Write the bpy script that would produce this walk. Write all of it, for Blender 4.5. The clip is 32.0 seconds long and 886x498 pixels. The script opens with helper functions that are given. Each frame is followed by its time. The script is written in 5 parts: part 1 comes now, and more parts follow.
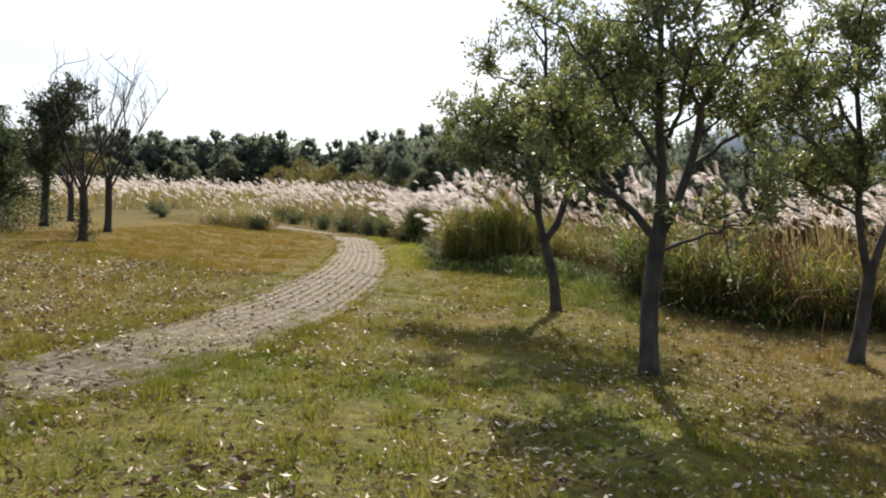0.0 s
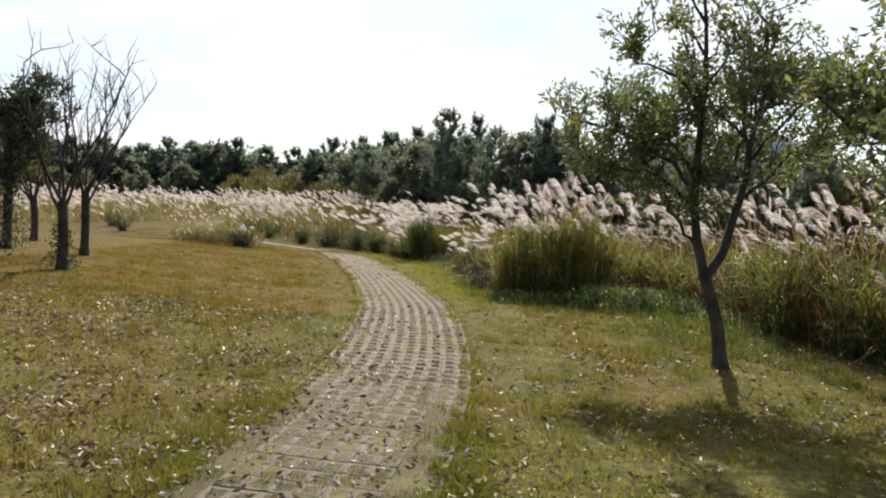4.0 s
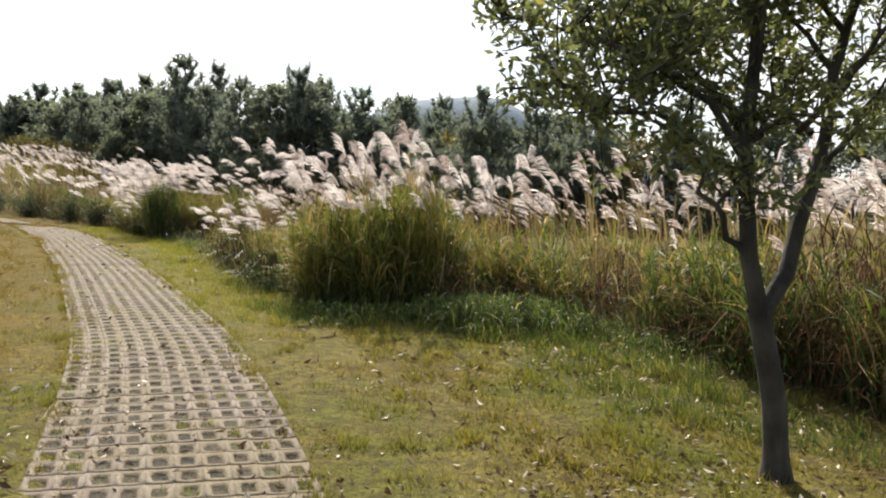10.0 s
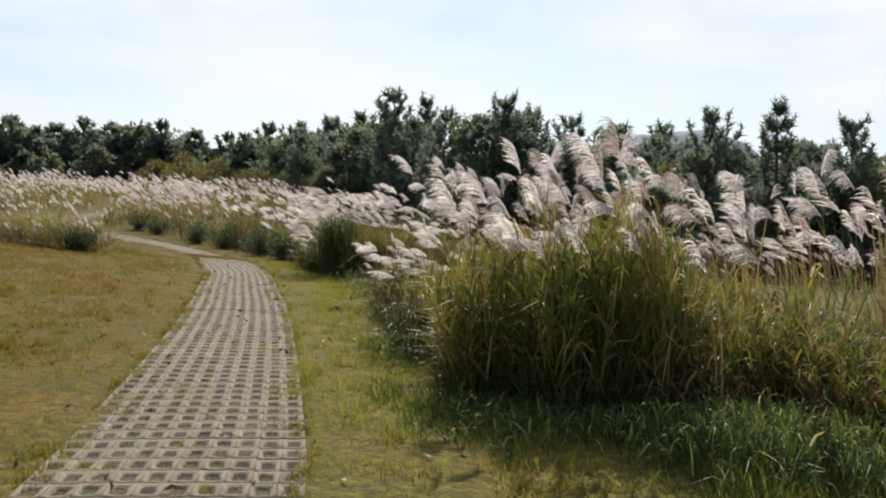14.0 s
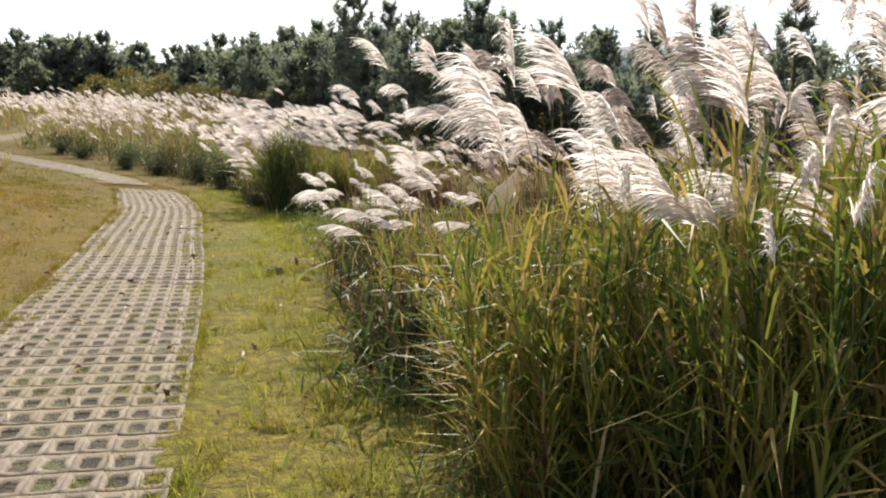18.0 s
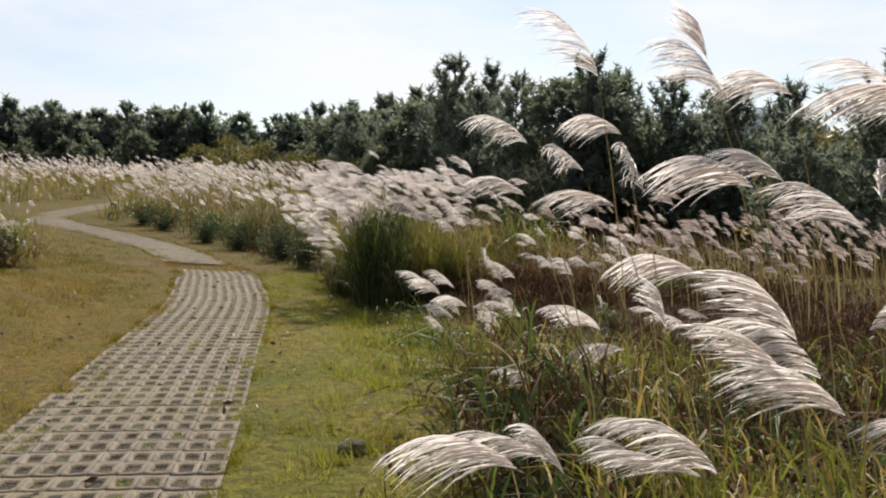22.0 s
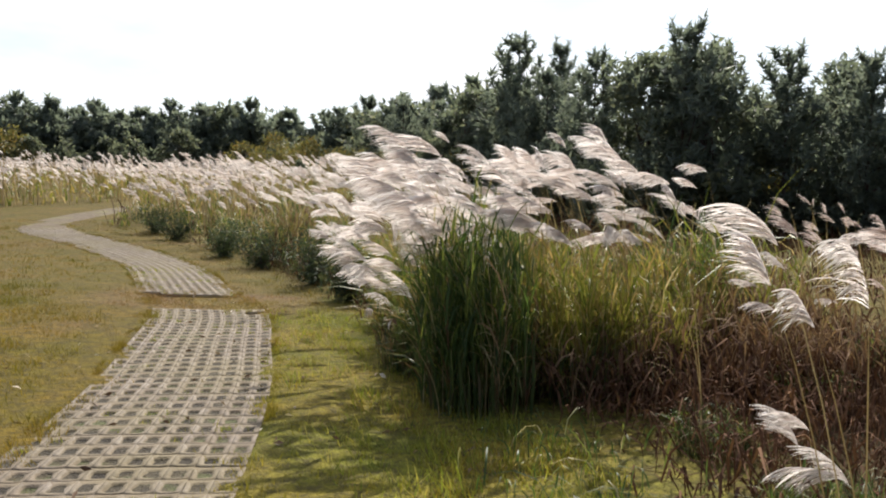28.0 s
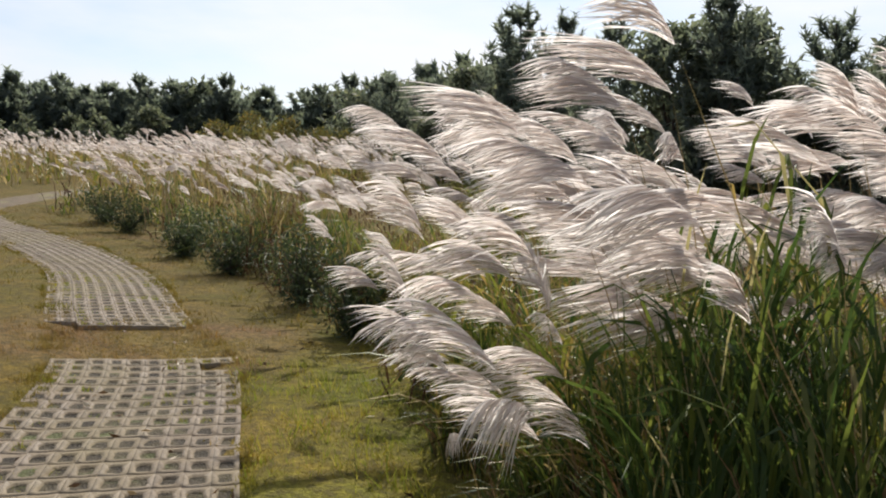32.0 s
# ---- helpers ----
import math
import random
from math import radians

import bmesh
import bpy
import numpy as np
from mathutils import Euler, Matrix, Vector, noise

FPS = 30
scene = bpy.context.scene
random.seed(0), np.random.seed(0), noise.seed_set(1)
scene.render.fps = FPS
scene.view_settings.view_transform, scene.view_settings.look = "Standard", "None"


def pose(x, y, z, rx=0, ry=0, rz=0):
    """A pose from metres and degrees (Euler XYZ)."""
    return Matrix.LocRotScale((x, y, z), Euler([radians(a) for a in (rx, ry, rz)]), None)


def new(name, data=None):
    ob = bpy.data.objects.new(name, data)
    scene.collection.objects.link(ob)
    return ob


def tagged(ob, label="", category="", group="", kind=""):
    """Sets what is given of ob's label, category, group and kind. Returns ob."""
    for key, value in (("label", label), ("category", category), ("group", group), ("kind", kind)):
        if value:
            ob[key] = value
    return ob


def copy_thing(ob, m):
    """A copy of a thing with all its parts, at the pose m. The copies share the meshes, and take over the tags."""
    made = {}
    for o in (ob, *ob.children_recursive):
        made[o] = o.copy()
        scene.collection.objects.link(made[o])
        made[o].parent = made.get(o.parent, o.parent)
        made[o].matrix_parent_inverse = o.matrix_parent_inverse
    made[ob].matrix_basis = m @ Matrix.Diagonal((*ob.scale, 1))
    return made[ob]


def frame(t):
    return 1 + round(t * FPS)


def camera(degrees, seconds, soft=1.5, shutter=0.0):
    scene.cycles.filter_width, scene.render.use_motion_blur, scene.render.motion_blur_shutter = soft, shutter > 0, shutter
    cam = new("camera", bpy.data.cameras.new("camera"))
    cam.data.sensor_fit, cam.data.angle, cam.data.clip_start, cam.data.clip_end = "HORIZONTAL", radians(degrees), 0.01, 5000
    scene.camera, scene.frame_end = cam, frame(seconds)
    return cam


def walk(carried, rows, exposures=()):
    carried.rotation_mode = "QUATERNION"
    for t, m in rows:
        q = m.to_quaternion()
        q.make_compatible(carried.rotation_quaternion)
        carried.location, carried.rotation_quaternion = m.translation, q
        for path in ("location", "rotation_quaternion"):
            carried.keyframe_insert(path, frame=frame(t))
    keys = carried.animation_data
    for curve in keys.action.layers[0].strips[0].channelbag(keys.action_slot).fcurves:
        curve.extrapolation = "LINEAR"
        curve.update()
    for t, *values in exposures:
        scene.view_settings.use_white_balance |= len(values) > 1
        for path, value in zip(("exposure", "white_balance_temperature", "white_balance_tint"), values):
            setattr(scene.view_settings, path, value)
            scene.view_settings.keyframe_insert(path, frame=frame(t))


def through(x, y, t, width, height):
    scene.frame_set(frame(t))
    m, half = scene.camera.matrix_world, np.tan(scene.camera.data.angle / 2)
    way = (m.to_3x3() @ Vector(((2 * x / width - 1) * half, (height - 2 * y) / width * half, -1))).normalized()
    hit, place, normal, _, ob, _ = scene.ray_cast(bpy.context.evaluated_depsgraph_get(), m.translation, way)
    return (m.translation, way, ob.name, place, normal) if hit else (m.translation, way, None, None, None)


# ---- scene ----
cam = camera(56.8, 32.0, 2.0)
METRES, EYE, TILT, LEAN, TURN = 29.4, 1.5, 0.0, 0.0, 0.0
ROWS = [
    (0.0, 0.0, 0.0, 0.0, 0.07, -2.51, -1.66),
    (0.5, -0.0075, 0.0124, 0.0002, 0.53, -2.59, -1.52),
    (1.0, -0.0168, 0.0235, 0.0014, 0.1, -2.39, -1.61),
    (1.5, -0.0251, 0.0357, 0.0015, -0.7, -2.49, -1.6),
    (2.0, -0.0327, 0.0494, 0.002, 0.08, -2.24, -1.38),
    (2.5, -0.0424, 0.062, 0.0021, -1.31, -2.19, -1.67),
    (3.0, -0.051, 0.0739, 0.0018, -2.77, -2.46, -1.52),
    (3.5, -0.0587, 0.0863, 0.0033, -3.14, -1.83, -1.31),
    (5.5, -0.0872, 0.1355, 0.0098, -7.87, -2.09, -1.99),
    (6.0, -0.0895, 0.1489, 0.0108, -10.17, -5.66, -1.52),
    (6.5, -0.0887, 0.1635, 0.0118, -11.06, -5.82, -1.37),
    (7.0, -0.0887, 0.1786, 0.0117, -14.63, -5.26, -1.85),
    (7.5, -0.0875, 0.1939, 0.0107, -15.36, -4.36, -1.71),
    (8.0, -0.0861, 0.2088, 0.0105, -14.27, -4.73, -1.79),
    (8.5, -0.0848, 0.2234, 0.0109, -17.67, -4.66, -2.18),
    (9.0, -0.0807, 0.2377, 0.0101, -18.81, -4.55, -1.97),
    (9.5, -0.0759, 0.2516, 0.0101, -19.35, -4.77, -1.75),
    (10.0, -0.0708, 0.2662, 0.0105, -21.74, -3.99, -1.95),
    (10.5, -0.0643, 0.2799, 0.0104, -19.67, -3.24, -1.6),
    (11.0, -0.0581, 0.2933, 0.0094, -18.82, -3.64, -1.83),
    (11.5, -0.052, 0.3068, 0.0097, -16.81, -4.35, -1.9),
    (12.0, -0.044, 0.3201, 0.0106, -11.89, -4.3, -1.47),
    (12.5, -0.0394, 0.3343, 0.0098, -11.21, -4.17, -2.12),
    (13.0, -0.036, 0.349, 0.0105, -11.11, -3.69, -2.52),
    (13.5, -0.0317, 0.3631, 0.0109, -8.25, -1.62, -2.4),
    (14.0, -0.0301, 0.3773, 0.01, -7.03, -2.08, -2.6),
    (14.5, -0.0295, 0.392, 0.0108, -7.1, -3.16, -2.84),
    (16.5, -0.0235, 0.4593, 0.0105, -6.66, -4.47, -2.18),
    (17.0, -0.023, 0.4751, 0.0095, -9.63, -5.83, -2.39),
    (17.5, -0.0233, 0.4904, 0.0102, -11.36, -7.55, -2.35),
    (18.0, -0.0227, 0.5071, 0.0109, -9.61, -7.75, -1.99),
    (18.5, -0.0238, 0.5232, 0.0117, -9.52, -4.99, -2.01),
    (19.0, -0.0249, 0.5387, 0.0121, -8.83, -4.17, -1.83),
    (19.5, -0.0247, 0.5545, 0.0126, -0.99, -2.17, -1.48),
    (20.0, -0.0256, 0.5706, 0.0127, -4.18, -1.85, -1.91),
    (20.5, -0.0253, 0.586, 0.0123, -4.86, -2.11, -1.77),
    (21.0, -0.0235, 0.6022, 0.013, -1.16, -1.84, -1.51),
    (21.5, -0.0243, 0.6193, 0.0125, -1.0, -2.31, -1.91),
    (22.0, -0.0238, 0.6357, 0.0128, -3.04, -3.33, -1.82),
    (22.5, -0.023, 0.6514, 0.0139, -3.01, -3.29, -1.81),
    (23.0, -0.0239, 0.6657, 0.0145, -3.07, -2.31, -2.02),
    (23.5, -0.0245, 0.6793, 0.0142, -1.58, -1.9, -1.76),
    (24.0, -0.027, 0.6954, 0.0148, 2.42, -1.57, -1.71),
    (24.5, -0.0311, 0.7141, 0.0147, -2.1, -0.11, -2.18),
    (26.5, -0.0355, 0.7728, 0.0129, -2.61, -3.26, -1.74),
    (27.0, -0.0366, 0.7912, 0.0127, -2.31, -3.96, -1.68),
    (27.5, -0.039, 0.8071, 0.014, -2.04, -4.59, -1.79),
    (28.0, -0.0393, 0.8246, 0.0139, 0.48, -3.6, -1.15),
    (28.5, -0.0421, 0.8428, 0.0138, 1.27, -3.77, -1.53),
    (29.0, -0.0468, 0.8583, 0.0146, -0.32, -3.43, -1.93),
    (29.5, -0.0491, 0.876, 0.0146, 0.12, -3.45, -1.73),
    (30.0, -0.0535, 0.8929, 0.0143, -1.43, -3.47, -2.07),
    (30.5, -0.0569, 0.9092, 0.0142, -1.84, -3.64, -1.96),
    (31.0, -0.0591, 0.9262, 0.0146, 0.4, -3.61, -1.74),
    (31.5, -0.0638, 0.9422, 0.0145, 0.6, -4.15, -2.04),
    (32.0, -0.0672, 0.9572, 0.0144, -1.12, -4.61, -1.89),
]
walk(cam, [(t, pose(0, 0, EYE, TILT, LEAN, TURN) @ pose(METRES * x, METRES * y, METRES * z, 90 + pitch, roll, yaw)) for t, x, y, z, yaw, pitch, roll in ROWS], [
    (0.0, 0.60, 6340, 10), (6.0, 0.34, 6340, 10), (9.0, 0.70, 6390, 10), (12.5, 0.54, 6390, 10), (13.5, 0.26, 6190, 10), (14.5, 0.21, 6140, 10), (16.5, 0.45, 6240, 10), (18.0, 0.81, 6390, 10),
    (19.0, 0.37, 6340, 10), (20.0, 0.21, 6240, 10), (22.0, 0.22, 6290, 10), (24.0, 0.19, 6240, 10), (27.0, 0.47, 6190, 10), (28.0, 0.57, 6240, 10), (30.0, 0.43, 6190, 10), (32.0, 0.25, 6240, 10)])

# ---- light ----
world = bpy.data.worlds.new("sky")
scene.world = world
world.use_nodes = True
wn = world.node_tree.nodes
wl = world.node_tree.links
SUN_EL, SUN_AZ = radians(41), radians(8)
sky = wn.new("ShaderNodeTexSky")
sky.sky_type, sky.sun_disc = "NISHITA", False
sky.sun_elevation, sky.sun_rotation = SUN_EL, SUN_AZ
sky.dust_density, sky.air_density = 0.7, 1.0
geo = wn.new("ShaderNodeTexCoord")
cmap = wn.new("ShaderNodeMapping")
cmap.inputs["Scale"].default_value = (1.6, 1.6, 5.5)
cnoise = wn.new("ShaderNodeTexNoise")
cnoise.inputs["Scale"].default_value, cnoise.inputs["Detail"].default_value = 1.9, 6
cramp = wn.new("ShaderNodeValToRGB")
cramp.color_ramp.elements[0].position, cramp.color_ramp.elements[1].position = 0.24, 0.6
cmix = wn.new("ShaderNodeMixRGB")
toward = wn.new("ShaderNodeVectorMath")
toward.operation = "DOT_PRODUCT"
toward.inputs[1].default_value = (math.sin(SUN_AZ) * math.cos(SUN_EL), math.cos(SUN_AZ) * math.cos(SUN_EL), math.sin(SUN_EL))
glare = wn.new("ShaderNodeMapRange")
glare.interpolation_type = "SMOOTHSTEP"
glare.inputs[1].default_value, glare.inputs[2].default_value = 0.0, 0.85
cloud = wn.new("ShaderNodeMixRGB")
cloud.inputs[1].default_value, cloud.inputs[2].default_value = (2.7, 3.1, 3.9, 1), (9.1, 9.1, 9.3, 1)
wl.new(geo.outputs["Generated"], toward.inputs[0])
wl.new(toward.outputs["Value"], glare.inputs[0])
wl.new(glare.outputs[0], cloud.inputs[0])
wl.new(cloud.outputs[0], cmix.inputs[2])
wl.new(geo.outputs["Generated"], cmap.inputs[0])
wl.new(cmap.outputs[0], cnoise.inputs["Vector"])
wl.new(cnoise.outputs[0], cramp.inputs[0])
wl.new(cramp.outputs[0], cmix.inputs[0])
wl.new(sky.outputs[0], cmix.inputs[1])
wl.new(cmix.outputs[0], wn["Background"].inputs[0])
wn["Background"].inputs[1].default_value = 0.093
lamp = bpy.data.lights.new("sun", "SUN")
lamp.energy, lamp.angle, lamp.color = 5.0, radians(0.6), (1.0, 0.92, 0.79)
sun = new("sun", lamp)
sun.rotation_euler = (radians(90) - SUN_EL, 0, radians(180) - SUN_AZ)

# ---- materials ----


def mix_node(nt, fac, a, b, mode="MIX"):
    m = nt.nodes.new("ShaderNodeMixRGB")
    m.blend_type = mode
    for i, v in enumerate((fac, a, b)):
        if hasattr(v, "is_linked"):
            nt.links.new(v, m.inputs[i])
        else:
            m.inputs[i].default_value = v if i == 0 else (*v, 1)
    return m.outputs[0]


def noise_node(nt, scale, detail=4, lo=0.35, hi=0.65, rough=0.55, stretch=None):
    tc = nt.nodes.new("ShaderNodeTexCoord")
    n = nt.nodes.new("ShaderNodeTexNoise")
    n.inputs["Scale"].default_value, n.inputs["Detail"].default_value = scale, detail
    n.inputs["Roughness"].default_value = rough
    if stretch:
        mp = nt.nodes.new("ShaderNodeMapping")
        mp.inputs["Scale"].default_value = stretch
        nt.links.new(tc.outputs["Object"], mp.inputs[0])
        nt.links.new(mp.outputs[0], n.inputs["Vector"])
    else:
        nt.links.new(tc.outputs["Object"], n.inputs["Vector"])
    r = nt.nodes.new("ShaderNodeMapRange")
    r.inputs[1].default_value, r.inputs[2].default_value = lo, hi
    nt.links.new(n.outputs[0], r.inputs[0])
    return r.outputs[0]


def start_material(name, rough=0.8):
    m = bpy.data.materials.new(name)
    m.use_nodes = True
    b = m.node_tree.nodes["Principled BSDF"]
    b.inputs["Roughness"].default_value = rough
    return m, m.node_tree, b


def bump(nt, b, h, strength, distance):
    n = nt.nodes.new("ShaderNodeBump")
    n.inputs["Strength"].default_value, n.inputs["Distance"].default_value = strength, distance
    nt.links.new(h, n.inputs["Height"])
    nt.links.new(n.outputs[0], b.inputs["Normal"])


def ramp_node(nt, fac, stops):
    r = nt.nodes.new("ShaderNodeValToRGB")
    els = r.color_ramp.elements
    while len(els) < len(stops):
        els.new(0.5)
    for e, (p, c) in zip(els, stops):
        e.position, e.color = p, (*c, 1)
    nt.links.new(fac, r.inputs[0])
    return r.outputs[0]


def leaf_material(name, stops, through=0.45, rough=0.55, glow=1.3, spec=0.3):
    """Thin leaves: each leaf takes its own shade, and light passes through it."""
    m, nt, b = start_material(name, rough)
    g = nt.nodes.new("ShaderNodeNewGeometry")
    col = ramp_node(nt, g.outputs["Random Per Island"], stops)
    patch = noise_node(nt, 0.9, 3, 0.3, 0.7)
    col = mix_node(nt, 0.28, col, mix_node(nt, patch, (0.4, 0.4, 0.4), (0.62, 0.58, 0.5)), "OVERLAY")
    nt.links.new(col, b.inputs["Base Color"])
    b.inputs["Specular IOR Level"].default_value = spec
    t = nt.nodes.new("ShaderNodeBsdfTranslucent")
    warm = mix_node(nt, 1.0, col, (glow, glow, glow * 0.75 if glow > 1 else glow), "MULTIPLY")
    nt.links.new(warm, t.inputs[0])
    mx = nt.nodes.new("ShaderNodeMixShader")
    mx.inputs[0].default_value = through
    nt.links.new(b.outputs[0], mx.inputs[1])
    nt.links.new(t.outputs[0], mx.inputs[2])
    nt.links.new(mx.outputs[0], nt.nodes["Material Output"].inputs[0])
    return m


def axis_ramp(nt, axis, lo, hi):
    tc = nt.nodes.new("ShaderNodeTexCoord")
    sp = nt.nodes.new("ShaderNodeSeparateXYZ")
    nt.links.new(tc.outputs["Object"], sp.inputs[0])
    r = nt.nodes.new("ShaderNodeMapRange")
    r.interpolation_type = "SMOOTHSTEP"
    r.inputs[1].default_value, r.inputs[2].default_value = lo, hi
    nt.links.new(sp.outputs[axis], r.inputs[0])
    return r.outputs[0]


def times(nt, a, b):
    m = nt.nodes.new("ShaderNodeMath")
    m.operation = "MULTIPLY"
    for i, v in enumerate((a, b)):
        if hasattr(v, "is_linked"):
            nt.links.new(v, m.inputs[i])
        else:
            m.inputs[i].default_value = v
    return m.outputs[0]


def lawn_colour(nt):
    """Patches of green, straw and bare brown turf; the open west lawn has turned golden."""
    mid = noise_node(nt, 1.3, 5, 0.36, 0.64)
    big = noise_node(nt, 0.33, 4, 0.38, 0.62)
    col = mix_node(nt, mid, (0.108, 0.128, 0.02), (0.178, 0.158, 0.034))
    col = mix_node(nt, times(nt, big, 0.6), col, (0.22, 0.165, 0.056))
    gold = times(nt, axis_ramp(nt, 0, -2.0, -3.4), axis_ramp(nt, 1, 9.0, 17.0))
    col = mix_node(nt, times(nt, gold, 0.85), col, mix_node(nt, mid, (0.148, 0.112, 0.015), (0.2, 0.125, 0.02)))
    faded = times(nt, axis_ramp(nt, 1, 29.0, 37.0), 0.7)
    col = mix_node(nt, faded, col, mix_node(nt, mid, (0.105, 0.095, 0.022), (0.17, 0.122, 0.036)))
    bare = noise_node(nt, 0.75, 6, 0.5, 0.7, 0.65)
    east = times(nt, axis_ramp(nt, 0, 1.6, 3.4), axis_ramp(nt, 1, 13.5, 10.5))
    col = mix_node(nt, times(nt, bare, 0.7), col, (0.2, 0.124, 0.056))
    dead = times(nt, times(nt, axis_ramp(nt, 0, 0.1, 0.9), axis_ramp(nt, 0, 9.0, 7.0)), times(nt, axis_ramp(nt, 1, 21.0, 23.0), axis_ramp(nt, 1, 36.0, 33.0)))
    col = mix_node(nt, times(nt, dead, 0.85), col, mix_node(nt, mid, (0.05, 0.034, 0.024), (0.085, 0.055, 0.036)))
    strip = times(nt, times(nt, axis_ramp(nt, 0, -2.6, -1.4), axis_ramp(nt, 0, 1.6, 0.4)), axis_ramp(nt, 1, 14.0, 18.0))
    col = mix_node(nt, times(nt, strip, 0.6), col, mix_node(nt, mid, (0.15, 0.16, 0.02), (0.24, 0.185, 0.03)))
    bank = times(nt, times(nt, axis_ramp(nt, 0, -3.5, -2.8), axis_ramp(nt, 0, 0.2, -0.7)), times(nt, axis_ramp(nt, 1, 25.0, 28.0), axis_ramp(nt, 1, 39.0, 35.0)))
    col = mix_node(nt, times(nt, bank, 0.6), col, mix_node(nt, mid, (0.16, 0.17, 0.02), (0.25, 0.19, 0.03)))
    gap = times(nt, times(nt, axis_ramp(nt, 0, -6.4, -5.6), axis_ramp(nt, 0, -2.9, -3.6)), times(nt, axis_ramp(nt, 1, 34.2, 34.9), axis_ramp(nt, 1, 37.0, 36.3)))
    col = mix_node(nt, times(nt, gap, 0.7), col, mix_node(nt, mid, (0.2, 0.105, 0.065), (0.2, 0.15, 0.055)))
    near_green = times(nt, times(nt, axis_ramp(nt, 1, 10.5, 6.0), axis_ramp(nt, 0, -4.4, -2.2)), 0.75)
    col = mix_node(nt, near_green, col, mix_node(nt, mid, (0.1, 0.126, 0.019), (0.172, 0.158, 0.034)))
    return mix_node(nt, times(nt, east, 0.5), col, (0.21, 0.133, 0.057))


def lawn_material():
    m, nt, b = start_material("lawn", 0.95)
    fine = noise_node(nt, 46, 6, 0.3, 0.7)
    tussock_gaps = noise_node(nt, 11, 5, 0.38, 0.62, 0.65)
    col = mix_node(nt, 0.55, lawn_colour(nt), mix_node(nt, fine, (0.2, 0.19, 0.17), (0.74, 0.72, 0.68)), "OVERLAY")
    # Dark spots: soil between tussocks, with the gaps' shade put into the colour.
    col = mix_node(nt, times(nt, tussock_gaps, 0.78), col, (0.062, 0.05, 0.022))
    nt.links.new(col, b.inputs["Base Color"])
    b.inputs["Specular IOR Level"].default_value = 0.1
    bump(nt, b, mix_node(nt, 0.5, fine, tussock_gaps), 0.7, 0.03)
    return m


def blade_material():
    m, nt, b = start_material("lawn_blade", 0.6)
    g = nt.nodes.new("ShaderNodeNewGeometry")
    tone = ramp_node(nt, g.outputs["Random Per Island"], [(0, (0.3, 0.36, 0.3)), (0.6, (0.52, 0.52, 0.46)), (1, (0.72, 0.66, 0.6))])
    col = mix_node(nt, 0.8, lawn_colour(nt), tone, "OVERLAY")
    nt.links.new(col, b.inputs["Base Color"])
    b.inputs["Specular IOR Level"].default_value = 0.2
    t = nt.nodes.new("ShaderNodeBsdfTranslucent")
    nt.links.new(mix_node(nt, 1.0, col, (1.5, 1.5, 1.1), "MULTIPLY"), t.inputs[0])
    mx = nt.nodes.new("ShaderNodeMixShader")
    mx.inputs[0].default_value = 0.4
    nt.links.new(b.outputs[0], mx.inputs[1])
    nt.links.new(t.outputs[0], mx.inputs[2])
    nt.links.new(mx.outputs[0], nt.nodes["Material Output"].inputs[0])
    return m


def soil_material():
    m, nt, b = start_material("soil", 0.95)
    a = noise_node(nt, 5, 6, 0.3, 0.7)
    f = noise_node(nt, 60, 5, 0.3, 0.7)
    g = noise_node(nt, 1.6, 4, 0.5, 0.66)
    col = mix_node(nt, a, (0.095, 0.068, 0.038), (0.155, 0.112, 0.068))
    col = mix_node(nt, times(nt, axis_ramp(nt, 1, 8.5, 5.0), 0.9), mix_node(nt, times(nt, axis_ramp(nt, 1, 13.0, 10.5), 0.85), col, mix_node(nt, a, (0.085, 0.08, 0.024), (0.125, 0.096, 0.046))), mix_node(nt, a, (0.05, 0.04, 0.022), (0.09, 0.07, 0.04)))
    col = mix_node(nt, g, col, (0.17, 0.15, 0.05))
    col = mix_node(nt, 0.5, col, mix_node(nt, f, (0.28, 0.28, 0.28), (0.74, 0.74, 0.74)), "OVERLAY")
    nt.links.new(col, b.inputs["Base Color"])
    bump(nt, b, f, 0.7, 0.015)
    return m


def world_noise(nt, scale, detail, lo, hi):
    g = nt.nodes.new("ShaderNodeNewGeometry")
    n = nt.nodes.new("ShaderNodeTexNoise")
    n.inputs["Scale"].default_value, n.inputs["Detail"].default_value = scale, detail
    nt.links.new(g.outputs["Position"], n.inputs["Vector"])
    r = nt.nodes.new("ShaderNodeMapRange")
    r.inputs[1].default_value, r.inputs[2].default_value = lo, hi
    nt.links.new(n.outputs[0], r.inputs[0])
    return r.outputs[0]


def piece_random(nt):
    """A random number for each piece, joined or single."""
    oi = nt.nodes.new("ShaderNodeObjectInfo")
    g = nt.nodes.new("ShaderNodeNewGeometry")
    add = nt.nodes.new("ShaderNodeMath")
    add.operation = "ADD"
    nt.links.new(oi.outputs["Random"], add.inputs[0])
    nt.links.new(g.outputs["Random Per Island"], add.inputs[1])
    fr = nt.nodes.new("ShaderNodeMath")
    fr.operation = "FRACT"
    nt.links.new(add.outputs[0], fr.inputs[0])
    return fr.outputs[0]


